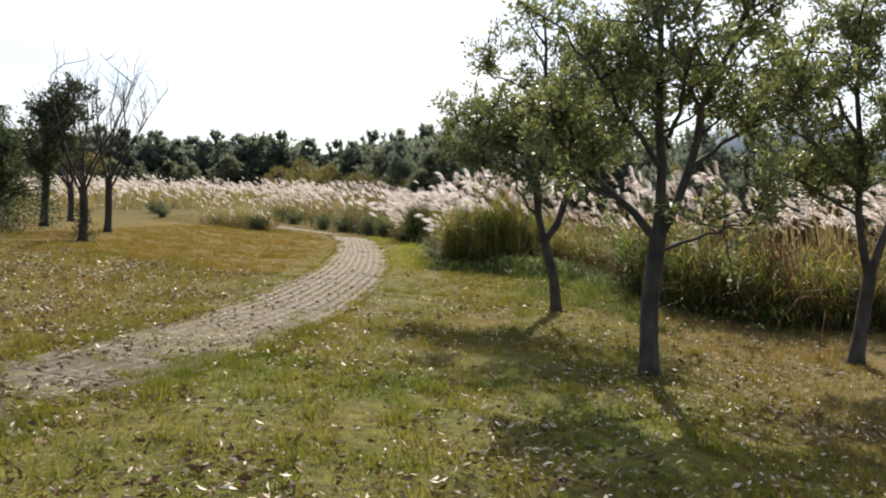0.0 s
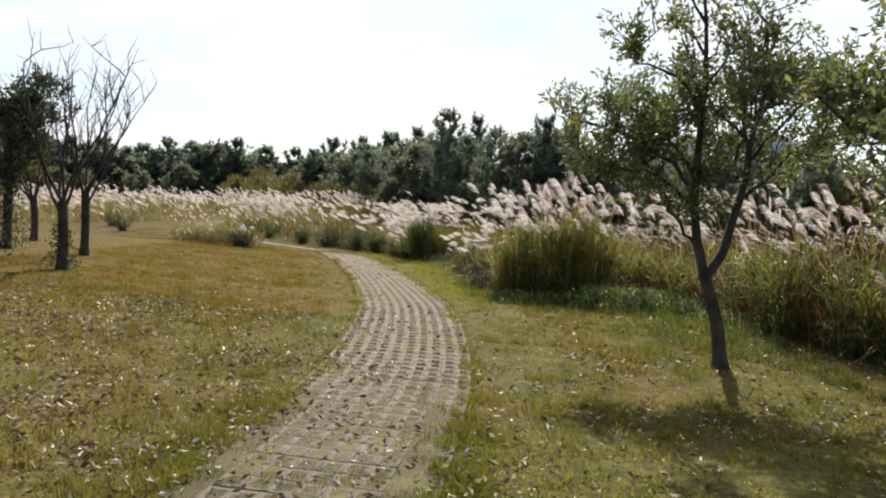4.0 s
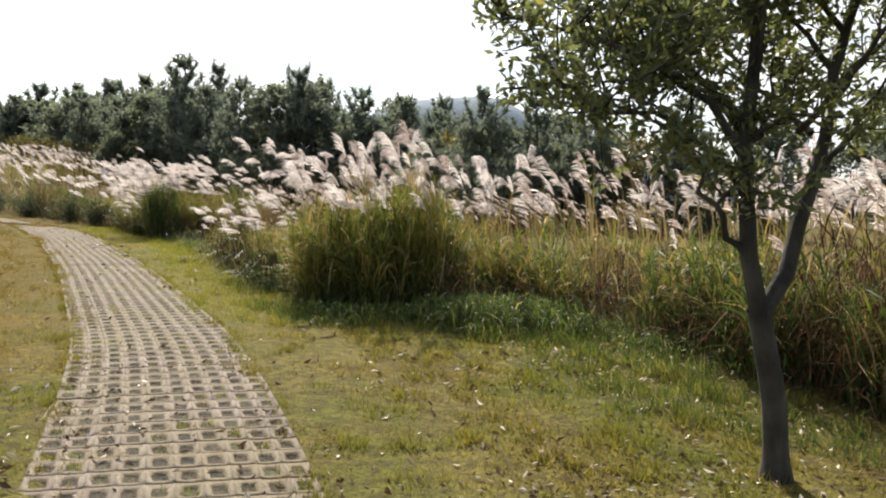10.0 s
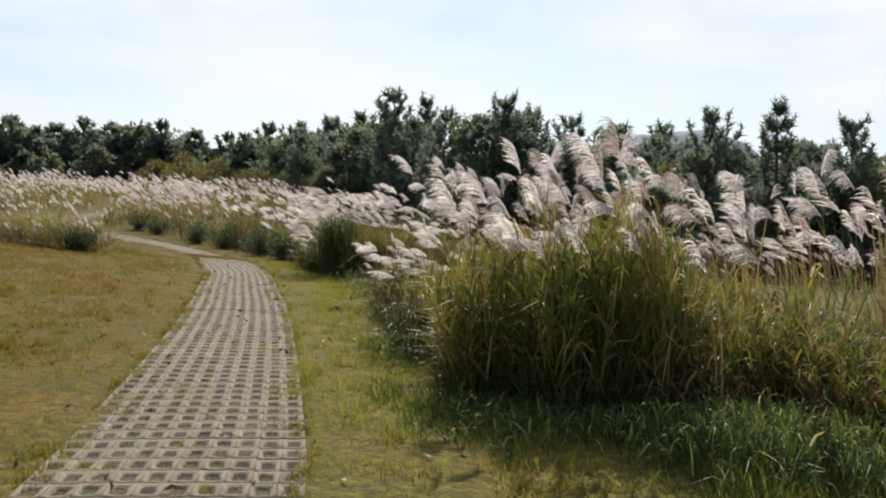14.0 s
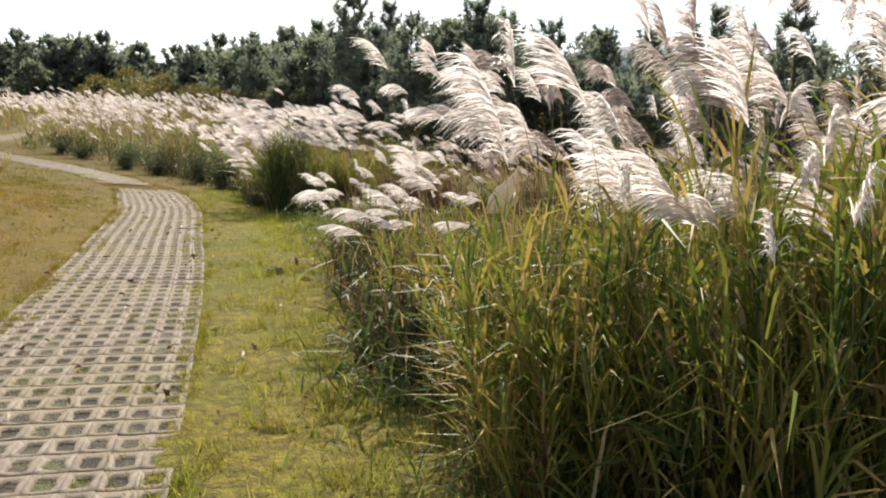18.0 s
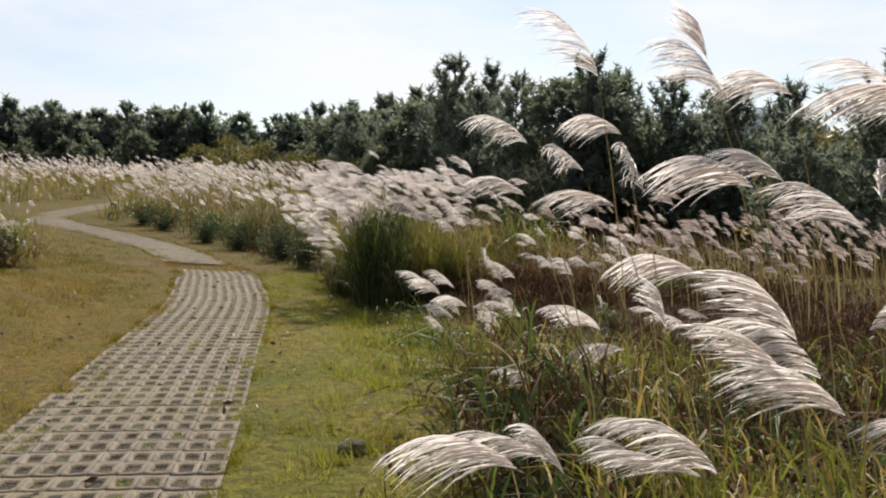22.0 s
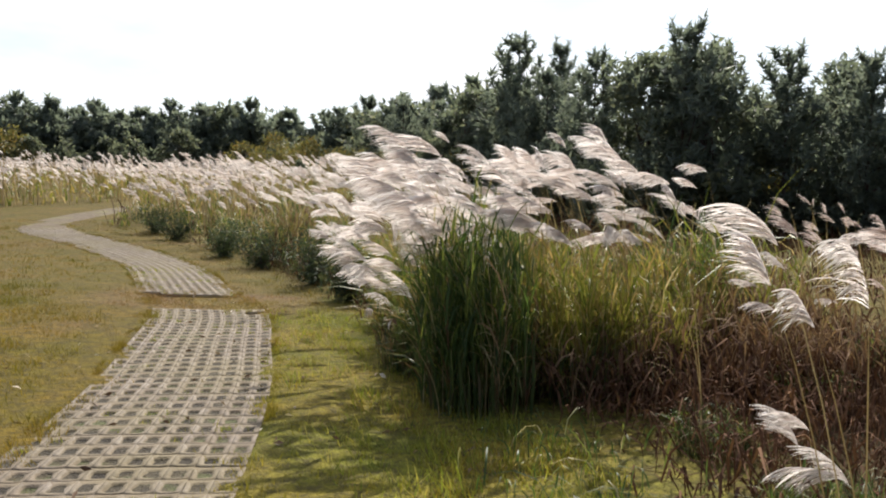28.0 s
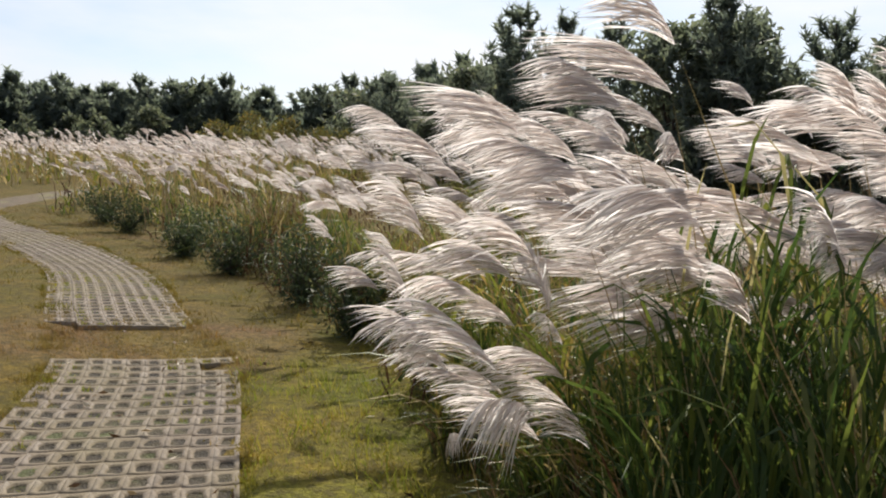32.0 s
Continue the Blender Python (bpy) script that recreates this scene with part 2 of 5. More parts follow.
def paver_material(name="concrete", grime=0.0):
    m, nt, b = start_material(name, 0.9)
    f = world_noise(nt, 80, 5, 0.3, 0.7)
    dirt = world_noise(nt, 6, 6, 0.36, 0.66)
    cover = world_noise(nt, 1.1, 4, 0.4, 0.62)
    g = nt.nodes.new("ShaderNodeNewGeometry")
    sp = nt.nodes.new("ShaderNodeSeparateXYZ")
    nt.links.new(g.outputs["Position"], sp.inputs[0])
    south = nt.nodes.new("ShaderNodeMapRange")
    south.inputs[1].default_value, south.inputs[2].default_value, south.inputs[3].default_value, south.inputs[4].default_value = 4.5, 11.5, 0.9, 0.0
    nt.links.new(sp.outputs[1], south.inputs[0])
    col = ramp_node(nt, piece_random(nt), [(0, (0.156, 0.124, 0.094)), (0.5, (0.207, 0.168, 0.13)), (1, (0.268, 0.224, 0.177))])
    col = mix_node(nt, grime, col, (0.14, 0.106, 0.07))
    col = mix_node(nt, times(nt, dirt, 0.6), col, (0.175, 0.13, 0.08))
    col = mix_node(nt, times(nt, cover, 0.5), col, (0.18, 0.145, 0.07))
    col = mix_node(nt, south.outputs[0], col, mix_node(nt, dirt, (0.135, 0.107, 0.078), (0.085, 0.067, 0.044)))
    col = mix_node(nt, 0.4, col, mix_node(nt, f, (0.28, 0.28, 0.28), (0.72, 0.72, 0.72)), "OVERLAY")
    nt.links.new(col, b.inputs["Base Color"])
    bump(nt, b, f, 0.6, 0.005)
    return m


def fill_material():
    """Earth and moss in the holes of the pavers."""
    m, nt, b = start_material("paver_earth", 0.95)
    f = world_noise(nt, 70, 5, 0.3, 0.7)
    p = world_noise(nt, 3.2, 4, 0.35, 0.65)
    col = ramp_node(nt, p, [(0, (0.034, 0.025, 0.015)), (0.4, (0.056, 0.043, 0.025)), (0.7, (0.088, 0.07, 0.037)), (1, (0.088, 0.095, 0.03))])
    g = nt.nodes.new("ShaderNodeNewGeometry")
    sp = nt.nodes.new("ShaderNodeSeparateXYZ")
    nt.links.new(g.outputs["Position"], sp.inputs[0])
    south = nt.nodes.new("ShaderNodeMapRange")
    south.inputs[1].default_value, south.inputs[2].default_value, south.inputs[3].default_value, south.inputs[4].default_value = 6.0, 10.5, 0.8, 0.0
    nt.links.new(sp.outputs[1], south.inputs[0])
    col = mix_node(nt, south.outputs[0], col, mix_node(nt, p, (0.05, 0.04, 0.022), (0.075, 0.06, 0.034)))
    col = mix_node(nt, 0.6, col, mix_node(nt, f, (0.22, 0.22, 0.22), (0.76, 0.76, 0.76)), "OVERLAY")
    nt.links.new(col, b.inputs["Base Color"])
    bump(nt, b, f, 0.9, 0.015)
    return m


def bark_material(name, dark, light):
    m, nt, b = start_material(name, 0.9)
    a = noise_node(nt, 14, 6, 0.3, 0.7, 0.6, (1, 1, 0.25))
    p = noise_node(nt, 3, 4, 0.4, 0.65)
    col = mix_node(nt, a, dark, light)
    col = mix_node(nt, p, col, tuple(v * 0.7 for v in dark))
    nt.links.new(col, b.inputs["Base Color"])
    bump(nt, b, a, 0.6, 0.02)
    return m


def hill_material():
    m, nt, b = start_material("hazed_wooded_hill", 1.0)
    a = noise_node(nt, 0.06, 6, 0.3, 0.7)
    # The distance haze is put into these blue-grey base colours.
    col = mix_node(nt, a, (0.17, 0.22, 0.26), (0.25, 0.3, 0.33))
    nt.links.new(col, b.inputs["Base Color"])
    return m


LAWN, SOIL, PAVER, GRIMY, FILL = lawn_material(), soil_material(), paver_material(), paver_material("grimy_concrete", 0.78), fill_material()
BARK = bark_material("grey_bark", (0.04, 0.036, 0.029), (0.102, 0.091, 0.073))
PINE_BARK = bark_material("pine_bark", (0.06, 0.04, 0.03), (0.13, 0.09, 0.07))
DEAD_BARK = bark_material("dead_bark", (0.038, 0.03, 0.025), (0.085, 0.07, 0.058))
HILL = hill_material()
PLUME = leaf_material("silver_plume", [(0, (0.61, 0.54, 0.51)), (0.5, (0.78, 0.725, 0.695)), (1, (0.91, 0.875, 0.85))], 0.77, 0.4, 1.0, 0.6)
FAR_PLUME = leaf_material("faded_plume", [(0, (0.48, 0.4, 0.36)), (0.5, (0.67, 0.6, 0.56)), (1, (0.84, 0.79, 0.76))], 0.68, 0.45, 1.0, 0.4)
# Pinkish plumes, also darkened: weaker backlight is put into the colour.
PINK_PLUME = leaf_material("dimmed_pink_plume", [(0, (0.4, 0.315, 0.285)), (0.5, (0.56, 0.47, 0.43)), (1, (0.74, 0.66, 0.62))], 0.6, 0.45, 1.0, 0.4)
STEM = leaf_material("dry_stem", [(0, (0.22, 0.16, 0.08)), (1, (0.4, 0.31, 0.17))], 0.2)
REED = leaf_material("reed_leaf", [(0, (0.1, 0.13, 0.022)), (0.35, (0.17, 0.19, 0.035)), (0.65, (0.25, 0.21, 0.05)), (0.92, (0.36, 0.25, 0.1)), (1, (0.52, 0.42, 0.27))], 0.34, 0.5, 1.4, 0.25)
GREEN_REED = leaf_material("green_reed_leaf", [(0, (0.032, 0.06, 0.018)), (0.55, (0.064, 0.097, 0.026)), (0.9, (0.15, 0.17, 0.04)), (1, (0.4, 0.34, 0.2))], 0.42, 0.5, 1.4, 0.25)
# Reed leaves again, darkened: the shade at the clump feet is put into the colour.
SHADE_REED = leaf_material("shaded_foot_leaf", [(0, (0.042, 0.068, 0.026)), (0.5, (0.072, 0.096, 0.034)), (0.8, (0.095, 0.075, 0.036)), (1, (0.16, 0.12, 0.065))], 0.3, 0.6, 1.2, 0.2)
CANE = leaf_material("cane_leaf", [(0, (0.16, 0.18, 0.03)), (0.6, (0.28, 0.27, 0.05)), (1, (0.42, 0.33, 0.12))], 0.5, 0.45, 1.3, 0.3)
DEAD_REED = leaf_material("dead_grass", [(0, (0.11, 0.06, 0.035)), (0.6, (0.18, 0.11, 0.065)), (1, (0.32, 0.22, 0.13))], 0.25, 0.8, 1.3, 0.1)
# Withered brown; at the grass feet this dark colour also stands for shade.
DEAD_LOW = leaf_material("withered_shaded_weeds", [(0, (0.055, 0.028, 0.018)), (0.7, (0.098, 0.05, 0.031)), (1, (0.16, 0.09, 0.053))], 0.12, 0.85, 1.3, 0.06)
BLADE = blade_material()
LUSH = leaf_material("lush_blade", [(0, (0.12, 0.165, 0.02)), (0.5, (0.22, 0.235, 0.032)), (1, (0.38, 0.32, 0.08))], 0.45)
LITTER = leaf_material("fallen_leaf", [(0, (0.07, 0.038, 0.02)), (0.5, (0.15, 0.085, 0.045)), (0.74, (0.36, 0.26, 0.16)), (1, (0.8, 0.73, 0.62))], 0.12)
FOLIAGE = leaf_material("tree_leaf", [(0, (0.1, 0.12, 0.058)), (0.6, (0.145, 0.165, 0.072)), (0.93, (0.205, 0.222, 0.085)), (1, (0.29, 0.26, 0.09))], 0.42, 0.4, 1.4, 0.5)
# Needles lightened and made bluish: haze over the trees is put into the colour.
NEEDLE = leaf_material("pine_needles", [(0, (0.096, 0.118, 0.114)), (0.7, (0.126, 0.148, 0.138)), (1, (0.156, 0.175, 0.15))], 0.62, 0.55, 1.6)
WOODS = leaf_material("woodland_leaf", [(0, (0.08, 0.096, 0.08)), (0.7, (0.105, 0.122, 0.098)), (1, (0.14, 0.146, 0.1))], 0.6, 0.55, 1.6)
AUTUMN = leaf_material("autumn_leaf", [(0, (0.12, 0.12, 0.045)), (0.7, (0.19, 0.17, 0.055)), (1, (0.3, 0.2, 0.065))], 0.4, 0.5, 1.2)
SHRUB = leaf_material("shrub_leaf", [(0, (0.044, 0.064, 0.034)), (0.7, (0.07, 0.09, 0.046)), (1, (0.13, 0.135, 0.07))], 0.3, 0.6, 1.2, 0.15)
HUSK = leaf_material("dry_husk", [(0, (0.66, 0.57, 0.44)), (1, (0.76, 0.67, 0.54))], 0.4, 0.6, 1.0, 0.2)
STEEL, _, _b = start_material("painted_steel", 0.5)
_b.inputs["Base Color"].default_value = (0.45, 0.43, 0.42, 1)

# ---- mesh helpers ----
R = np.random.RandomState(7)
UP = np.array((0.0, 0.0, 1.0))


def mesh_of(name, verts, faces_by_size, mat):
    """A mesh from numpy arrays: faces_by_size is a list of (n, k) index arrays."""
    me = bpy.data.meshes.new(name)
    verts = np.asarray(verts, np.float32).reshape(-1, 3)
    loops = np.concatenate([f.ravel() for f in faces_by_size]).astype(np.int32)
    sizes = np.concatenate([np.full(len(f), f.shape[1]) for f in faces_by_size]).astype(np.int32)
    starts = np.concatenate([[0], np.cumsum(sizes)[:-1]]).astype(np.int32)
    me.vertices.add(len(verts))
    me.vertices.foreach_set("co", verts.ravel())
    me.loops.add(len(loops))
    me.loops.foreach_set("vertex_index", loops)
    me.polygons.add(len(sizes))
    me.polygons.foreach_set("loop_start", starts)
    me.update(calc_edges=True)
    me.materials.append(mat)
    return me


def smooth(me):
    me.polygons.foreach_set("use_smooth", np.ones(len(me.polygons), bool))
    return me


def part(name, me, parent=None, label=""):
    ob = new(name, me)
    if parent:
        ob.parent = parent
    return tagged(ob, label)


def ribbon_arrays(P, W, side):
    """Ribbons along the lines P (n, s, 3), half as wide as W (n, s), spread along side (n, 3); they end in a point."""
    n, s, _ = P.shape
    off = side[:, None, :] * W[:, :-1, None] * 0.5
    a, b = P[:, :-1] - off, P[:, :-1] + off
    V = np.concatenate([np.stack([a, b], 2).reshape(n, -1, 3), P[:, -1:]], 1)
    k = 2 * (s - 1) + 1
    base = (np.arange(n) * k)[:, None]
    quads = [base + np.array([[2 * i, 2 * i + 1, 2 * i + 3, 2 * i + 2]]) for i in range(s - 2)]
    tris = base + np.array([[2 * s - 4, 2 * s - 3, 2 * s - 2]])
    out = [tris]
    if quads:
        out.append(np.concatenate(quads))
    return V.reshape(-1, 3), out


def ribbons(name, P, W, side, mat):
    v, f = ribbon_arrays(P, W, side)
    return mesh_of(name, v, f, mat)


def spikes(name, base, tip, width, side, mat):
    """Pointed blades, one triangle each."""
    n = len(base)
    half = side * (width * 0.5)[:, None]
    return mesh_of(name, np.stack([base - half, base + half, tip], 1).reshape(-1, 3), [np.arange(3 * n).reshape(-1, 3)], mat)


def unit(v):
    return v / np.maximum(np.linalg.norm(v, axis=-1, keepdims=True), 1e-9)


def smoothstep(v):
    v = np.clip(v, 0, 1)
    return v * v * (3 - 2 * v)


def ground_z(x, y):
    """The height of the ground: a lawn that rises to the west, falls a little to the south-east and climbs beyond the far bend."""
    x, y = np.asarray(x, float), np.asarray(y, float)
    z = 0.34 - 0.055 * np.clip(x + 4, 0, 8) * smoothstep((16 - y) / 8)
    m = np.clip(-x - 4.2, 0, 9)
    z = z + (0.12 * m - 0.004 * m * m) * (1 - 0.75 * smoothstep((y - 26) / 18))
    run = np.clip(y - 41, 0, 34)
    return z + 0.062 * run * run / (run + 3.0) * (0.4 + 0.6 * smoothstep((2 - x) / 8))


def on_ground(xy):
    return np.column_stack([xy, ground_z(xy[:, 0], xy[:, 1])])


# ---- the plan ----
PATH = np.array([(-10.5, -7.5), (-7.6, -4.0), (-5.3, -0.8), (-3.9, 2.0), (-3.05, 4.6), (-2.5, 6.7), (-2.12, 8.9), (-1.87, 10.9), (-1.75, 13.2), (-1.73, 15.4), (-1.85, 17.5), (-2.13, 21.1),
                 (-2.42, 24.0), (-2.68, 26.1), (-3.16, 30.0), (-3.65, 32.4), (-4.24, 34.8), (-5.2, 36.8), (-6.65, 40.0), (-8.25, 42.5), (-10.0, 44.55), (-11.8, 46.3), (-12.95, 47.9),
                 (-13.45, 49.8), (-13.6, 52.2), (-13.45, 55.0), (-12.9, 58.5), (-11.5, 63.0), (-9.0, 69.0)])


def resample(points, step):
    """A smooth line through the points, in even steps, with its tangents."""
    p = np.vstack([2 * points[0] - points[1], points, 2 * points[-1] - points[-2]])
    out = []
    for i in range(1, len(p) - 2):
        for t in np.linspace(0, 1, 40, endpoint=False):
            a, b, c, d = p[i - 1], p[i], p[i + 1], p[i + 2]
            out.append(0.5 * (2 * b + (c - a) * t + (2 * a - 5 * b + 4 * c - d) * t * t + (3 * b - a - 3 * c + d) * t ** 3))
    out = np.array(out)
    d = np.concatenate([[0], np.cumsum(np.linalg.norm(np.diff(out, axis=0), axis=1))])
    s = np.arange(0, d[-1], step)
    q = np.column_stack([np.interp(s, d, out[:, i]) for i in (0, 1)])
    return q, unit(np.gradient(q, axis=0))


ROW = 0.212
LINE, TAN = resample(PATH, ROW)
NORMAL = np.column_stack([TAN[:, 1], -TAN[:, 0]])

# the edge of the tall grass, from the near east to the far north-west
EDGE = np.array([(9.0, 9.6), (5.9, 10.9), (4.6, 11.0), (3.5, 11.8), (3.1, 13.0), (3.0, 14.6), (2.4, 15.9), (1.5, 16.6), (0.5, 17.0), (-0.05, 18.2), (0.0, 20.5), (0.02, 22.5),
                 (-0.05, 25.0), (-0.25, 28.2), (-0.8, 29.8), (-1.6, 32.6), (-2.2, 34.8), (-3.0, 37.2), (-4.0, 39.6), (-5.6, 42.3), (-7.4, 44.9), (-9.3, 47.0), (-11.3, 48.7), (-12.0, 51.5), (-11.9, 55.0), (-11.2, 59.0), (-9.6, 64.0), (-7.5, 70.0), (-4, 80)])


def edge_depth(xy):
    """How far points lie inside the tall grass (negative: out on the lawn), and the place along its edge."""
    best, sign, along = np.full(len(xy), 1e9), np.zeros(len(xy)), np.zeros(len(xy))
    run = 0.0
    for a, b in zip(EDGE[:-1], EDGE[1:]):
        ab = b - a
        L = np.linalg.norm(ab)
        t = np.clip(((xy - a) @ ab) / L ** 2, 0, 1)
        d = xy - (a + t[:, None] * ab)
        dist = np.linalg.norm(d, axis=1)
        sg = np.where(ab[0] * d[:, 1] - ab[1] * d[:, 0] < 0, 1.0, -1.0)
        hit = dist < best
        best, sign, along = np.where(hit, dist, best), np.where(hit, sg, sign), np.where(hit, run + t * L, along)
        run += L
    return best * sign, along


def path_distance(xy):
    best = np.full(len(xy), 1e9)
    for q in LINE[::4]:
        best = np.minimum(best, np.hypot(xy[:, 0] - q[0], xy[:, 1] - q[1]))
    return best


# ---- ground ----


def spaced(a, b, near, far_step, far_end):
    """Even steps from a to b, then ever wider ones out to far_end on both sides."""
    core = np.arange(a, b + near, near)
    hi, step = [], far_step
    x = b
    while x < far_end:
        x += step
        step *= 1.35
        hi.append(x)
    lo = [a - (h - b) for h in hi][::-1]
    return np.array(lo + list(core) + hi)


gx, gy = spaced(-12, 8, 0.25, 0.5, 2500), spaced(-2, 50, 0.25, 0.5, 2500)
GX, GY = np.meshgrid(gx, gy)
gz = ground_z(GX, GY)
bumps = np.array([noise.noise(Vector((x * 0.7, y * 0.7, 0))) + 0.5 * noise.noise(Vector((x * 2.1, y * 2.1, 3))) for x, y in zip(GX.ravel(), GY.ravel())]).reshape(GX.shape)
from_path = path_distance(np.column_stack([GX.ravel(), GY.ravel()])).reshape(GX.shape)
off_path = smoothstep((from_path - 0.66) / 0.8)
lip = smoothstep((from_path - 0.56) / 0.2) * (1 - smoothstep((from_path - 1.0) / 1.2))
gz = gz + bumps * 0.025 * off_path - 0.035 * (from_path < 0.7) + 0.02 * lip * smoothstep((GY - 8.5) / 2.5)
nx, ny = len(gx), len(gy)
ii, jj = np.meshgrid(np.arange(nx - 1), np.arange(ny - 1))
c = (jj * nx + ii).ravel()
ground = new("ground", smooth(mesh_of("ground", np.stack([GX, GY, gz], -1), [np.column_stack([c, c + 1, c + nx + 1, c + nx])], LAWN)))
tagged(ground, "sunlit park lawn, mown and drying to yellow in autumn", "ground", kind="structure")

# the bare bed of the path
n_bed = len(LINE)
wob = np.array([[0.76 + 0.1 * noise.noise(Vector((i * 0.16, k * 9, 1))) for k in (0, 1)] for i in range(n_bed)])
cols = np.linspace(-1, 1, 9)
bed = []
for i in range(n_bed):
    w = np.where(cols < 0, wob[i, 0], wob[i, 1])
    q = LINE[i] + NORMAL[i] * (cols * w)[:, None]
    z = ground_z(q[:, 0], q[:, 1]) - 0.008 + 0.025 * float(smoothstep(np.float64((12.0 - LINE[i, 1]) / 3.0))) - 0.0175 * float(smoothstep(np.float64((8.2 - LINE[i, 1]) / 3.0))) - 0.04 * (np.abs(cols) > 0.99) + (0.008 if LINE[i, 1] < 7.5 else 0.006) * np.array([noise.noise(Vector((a * 2.3, b * 2.3, 8))) for a, b in q])
    if 34.5 < LINE[i, 1] < 36.7:
        z = z - 0.05
    bed.append(np.column_stack([q, z]))
ii, jj = np.meshgrid(np.arange(8), np.arange(n_bed - 1))
c = (jj * 9 + ii).ravel()
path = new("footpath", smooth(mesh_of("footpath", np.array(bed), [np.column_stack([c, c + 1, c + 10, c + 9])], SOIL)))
tagged(path, "winding footpath of grey grid pavers set in bare earth", "path", kind="structure")

# ---- tall grass ----
WIND = radians(180)


def plume_ribbons(base, H, nf, seg, fil_w, rng, size=1.0, veer=0.45, sweep=1.0):
    """Flower stalks that lean before the wind, and the silky threads at their heads. base (m, 3), H (m)."""
    m = len(base)
    az = WIND + rng.normal(0, veer, m)
    wind = np.column_stack([np.cos(az), np.sin(az), np.zeros(m)])
    lean = rng.uniform(0.05, 0.34, m) * (0.4 + 0.6 * sweep)
    s = np.linspace(0, 1, 6)
    stem = base[:, None] + UP * (H[:, None] * s)[..., None] + wind[:, None] * ((lean * H)[:, None] * s ** 2)[..., None]
    side = np.column_stack([-np.sin(az + 0.7), np.cos(az + 0.7), np.zeros(m)])
    stem_w = np.tile(np.linspace(0.008, 0.004, 6), (m, 1)) * max(1.0, fil_w / 0.005)
    top, tang = stem[:, -1], unit(UP + wind * (2 * lean)[:, None])
    u = np.tile(np.linspace(0, 1, nf), (m, 1)) + rng.uniform(-0.03, 0.03, (m, nf))
    rach = size * rng.uniform(0.15, 0.27, m) * (1.4 - 0.4 * sweep)
    bow = sweep * rng.uniform(0.25, 0.75, m)
    a = top[:, None] + tang[:, None] * (u * rach[:, None])[..., None] + wind[:, None] * ((u ** 2) * (rach * bow)[:, None])[..., None]
    cross = np.cross(wind, UP)
    spread = rng.normal(0, 0.16, (m, nf)) + rng.normal(0, 0.15, (m, 1))
    d0 = unit(tang[:, None] + wind[:, None] * (sweep * (0.35 + 0.7 * u + rng.uniform(0, 0.4, (m, nf)) + rng.uniform(0, 0.35, (m, 1))))[..., None] + cross[:, None] * spread[..., None])
    ln = size * rng.uniform(0.15, 0.34, (m, nf)) * (1 - 0.3 * u) * rng.uniform(0.8, 1.2, m)[:, None]
    v = np.linspace(0, 1, seg)
    droop = (rng.uniform(0.0, 0.2, (m, nf)) + rng.uniform(0, 0.28, (m, 1))) * (2.2 - 1.2 * sweep)
    P = (a[:, :, None] + d0[:, :, None] * (ln[..., None] * (v - 0.15 * v ** 2))[..., None]
         + wind[:, None, None] * ((ln * 0.55 * sweep)[..., None] * v ** 1.7)[..., None]
         - UP * ((ln * droop)[..., None] * v ** 2.2)[..., None])
    P = P.reshape(m * nf, seg, 3)
    W = np.tile(fil_w * np.array([0.7] + [1.0] * (seg - 2) + [0.3]), (m * nf, 1))
    sd = unit(np.cross(P[:, -1] - P[:, 0], rng.normal(0, 1, (m * nf, 3))))
    return (stem, stem_w, side), (P, W, sd)


def blade_ribbons(base, length, out_az, spread, seg, width, rng, droop=0.6):
    """Arching leaf blades that rise from base and bend over, a little more to the lee side."""
    n = len(base)
    h = np.column_stack([np.cos(out_az), np.sin(out_az), np.zeros(n)]) + np.array((-0.25, 0, 0))
    v = np.linspace(0, 1, seg)
    dr = droop * rng.uniform(0.15, 1.9, n)
    P = (base[:, None] + UP * (length[:, None] * (v - dr[:, None] * v ** 2.6))[..., None]
         + h[:, None] * ((length * spread)[:, None] * (0.35 * v + 0.65 * v ** 2) * (0.5 + dr[:, None]))[..., None])
    P[:, 1:-1] += rng.normal(0, 0.012, (n, seg - 2, 3)) * length[:, None, None]
    prof = np.interp(v, [0, 0.3, 0.8, 1], [0.7, 1, 0.7, 0.1])
    tw = rng.uniform(0, math.pi, n)
    return P, width[:, None] * prof, np.column_stack([np.cos(tw), np.sin(tw), rng.normal(0, 0.3, n)])


def clump_leaves(r, h, n, rng, width=0.013, seg=5):
    """Leaves that stand off upright culms at every height, each its own way."""
    culms = n // 11
    az = rng.uniform(0, 2 * math.pi, culms)
    rr = r * np.sqrt(rng.uniform(0, 1, culms))
    foot = np.column_stack([np.cos(az) * rr, np.sin(az) * rr, np.full(culms, -0.02)])
    tall = h * rng.uniform(0.7, 1.12, culms) * (1 - 0.22 * (rr / r) ** 2)
    lean = (foot[:, :2] / r) * 0.16 + rng.normal(0, 0.07, (culms, 2)) + np.array((-0.06, 0))
    k = rng.randint(0, culms, n)
    u = rng.uniform(0.0, 0.82, n)
    base = foot[k] + UP * (tall[k] * u)[:, None]
    base[:, :2] += lean[k] * (tall[k] * u ** 1.5)[:, None]
    ln = h * rng.uniform(0.2, 0.46, n) * (1 - 0.3 * u)
    return blade_ribbons(base, ln, rng.uniform(0, 2 * math.pi, n), rng.uniform(0.15, 1.15, n), seg, width * rng.uniform(0.55, 1.35, n), rng, 0.42)


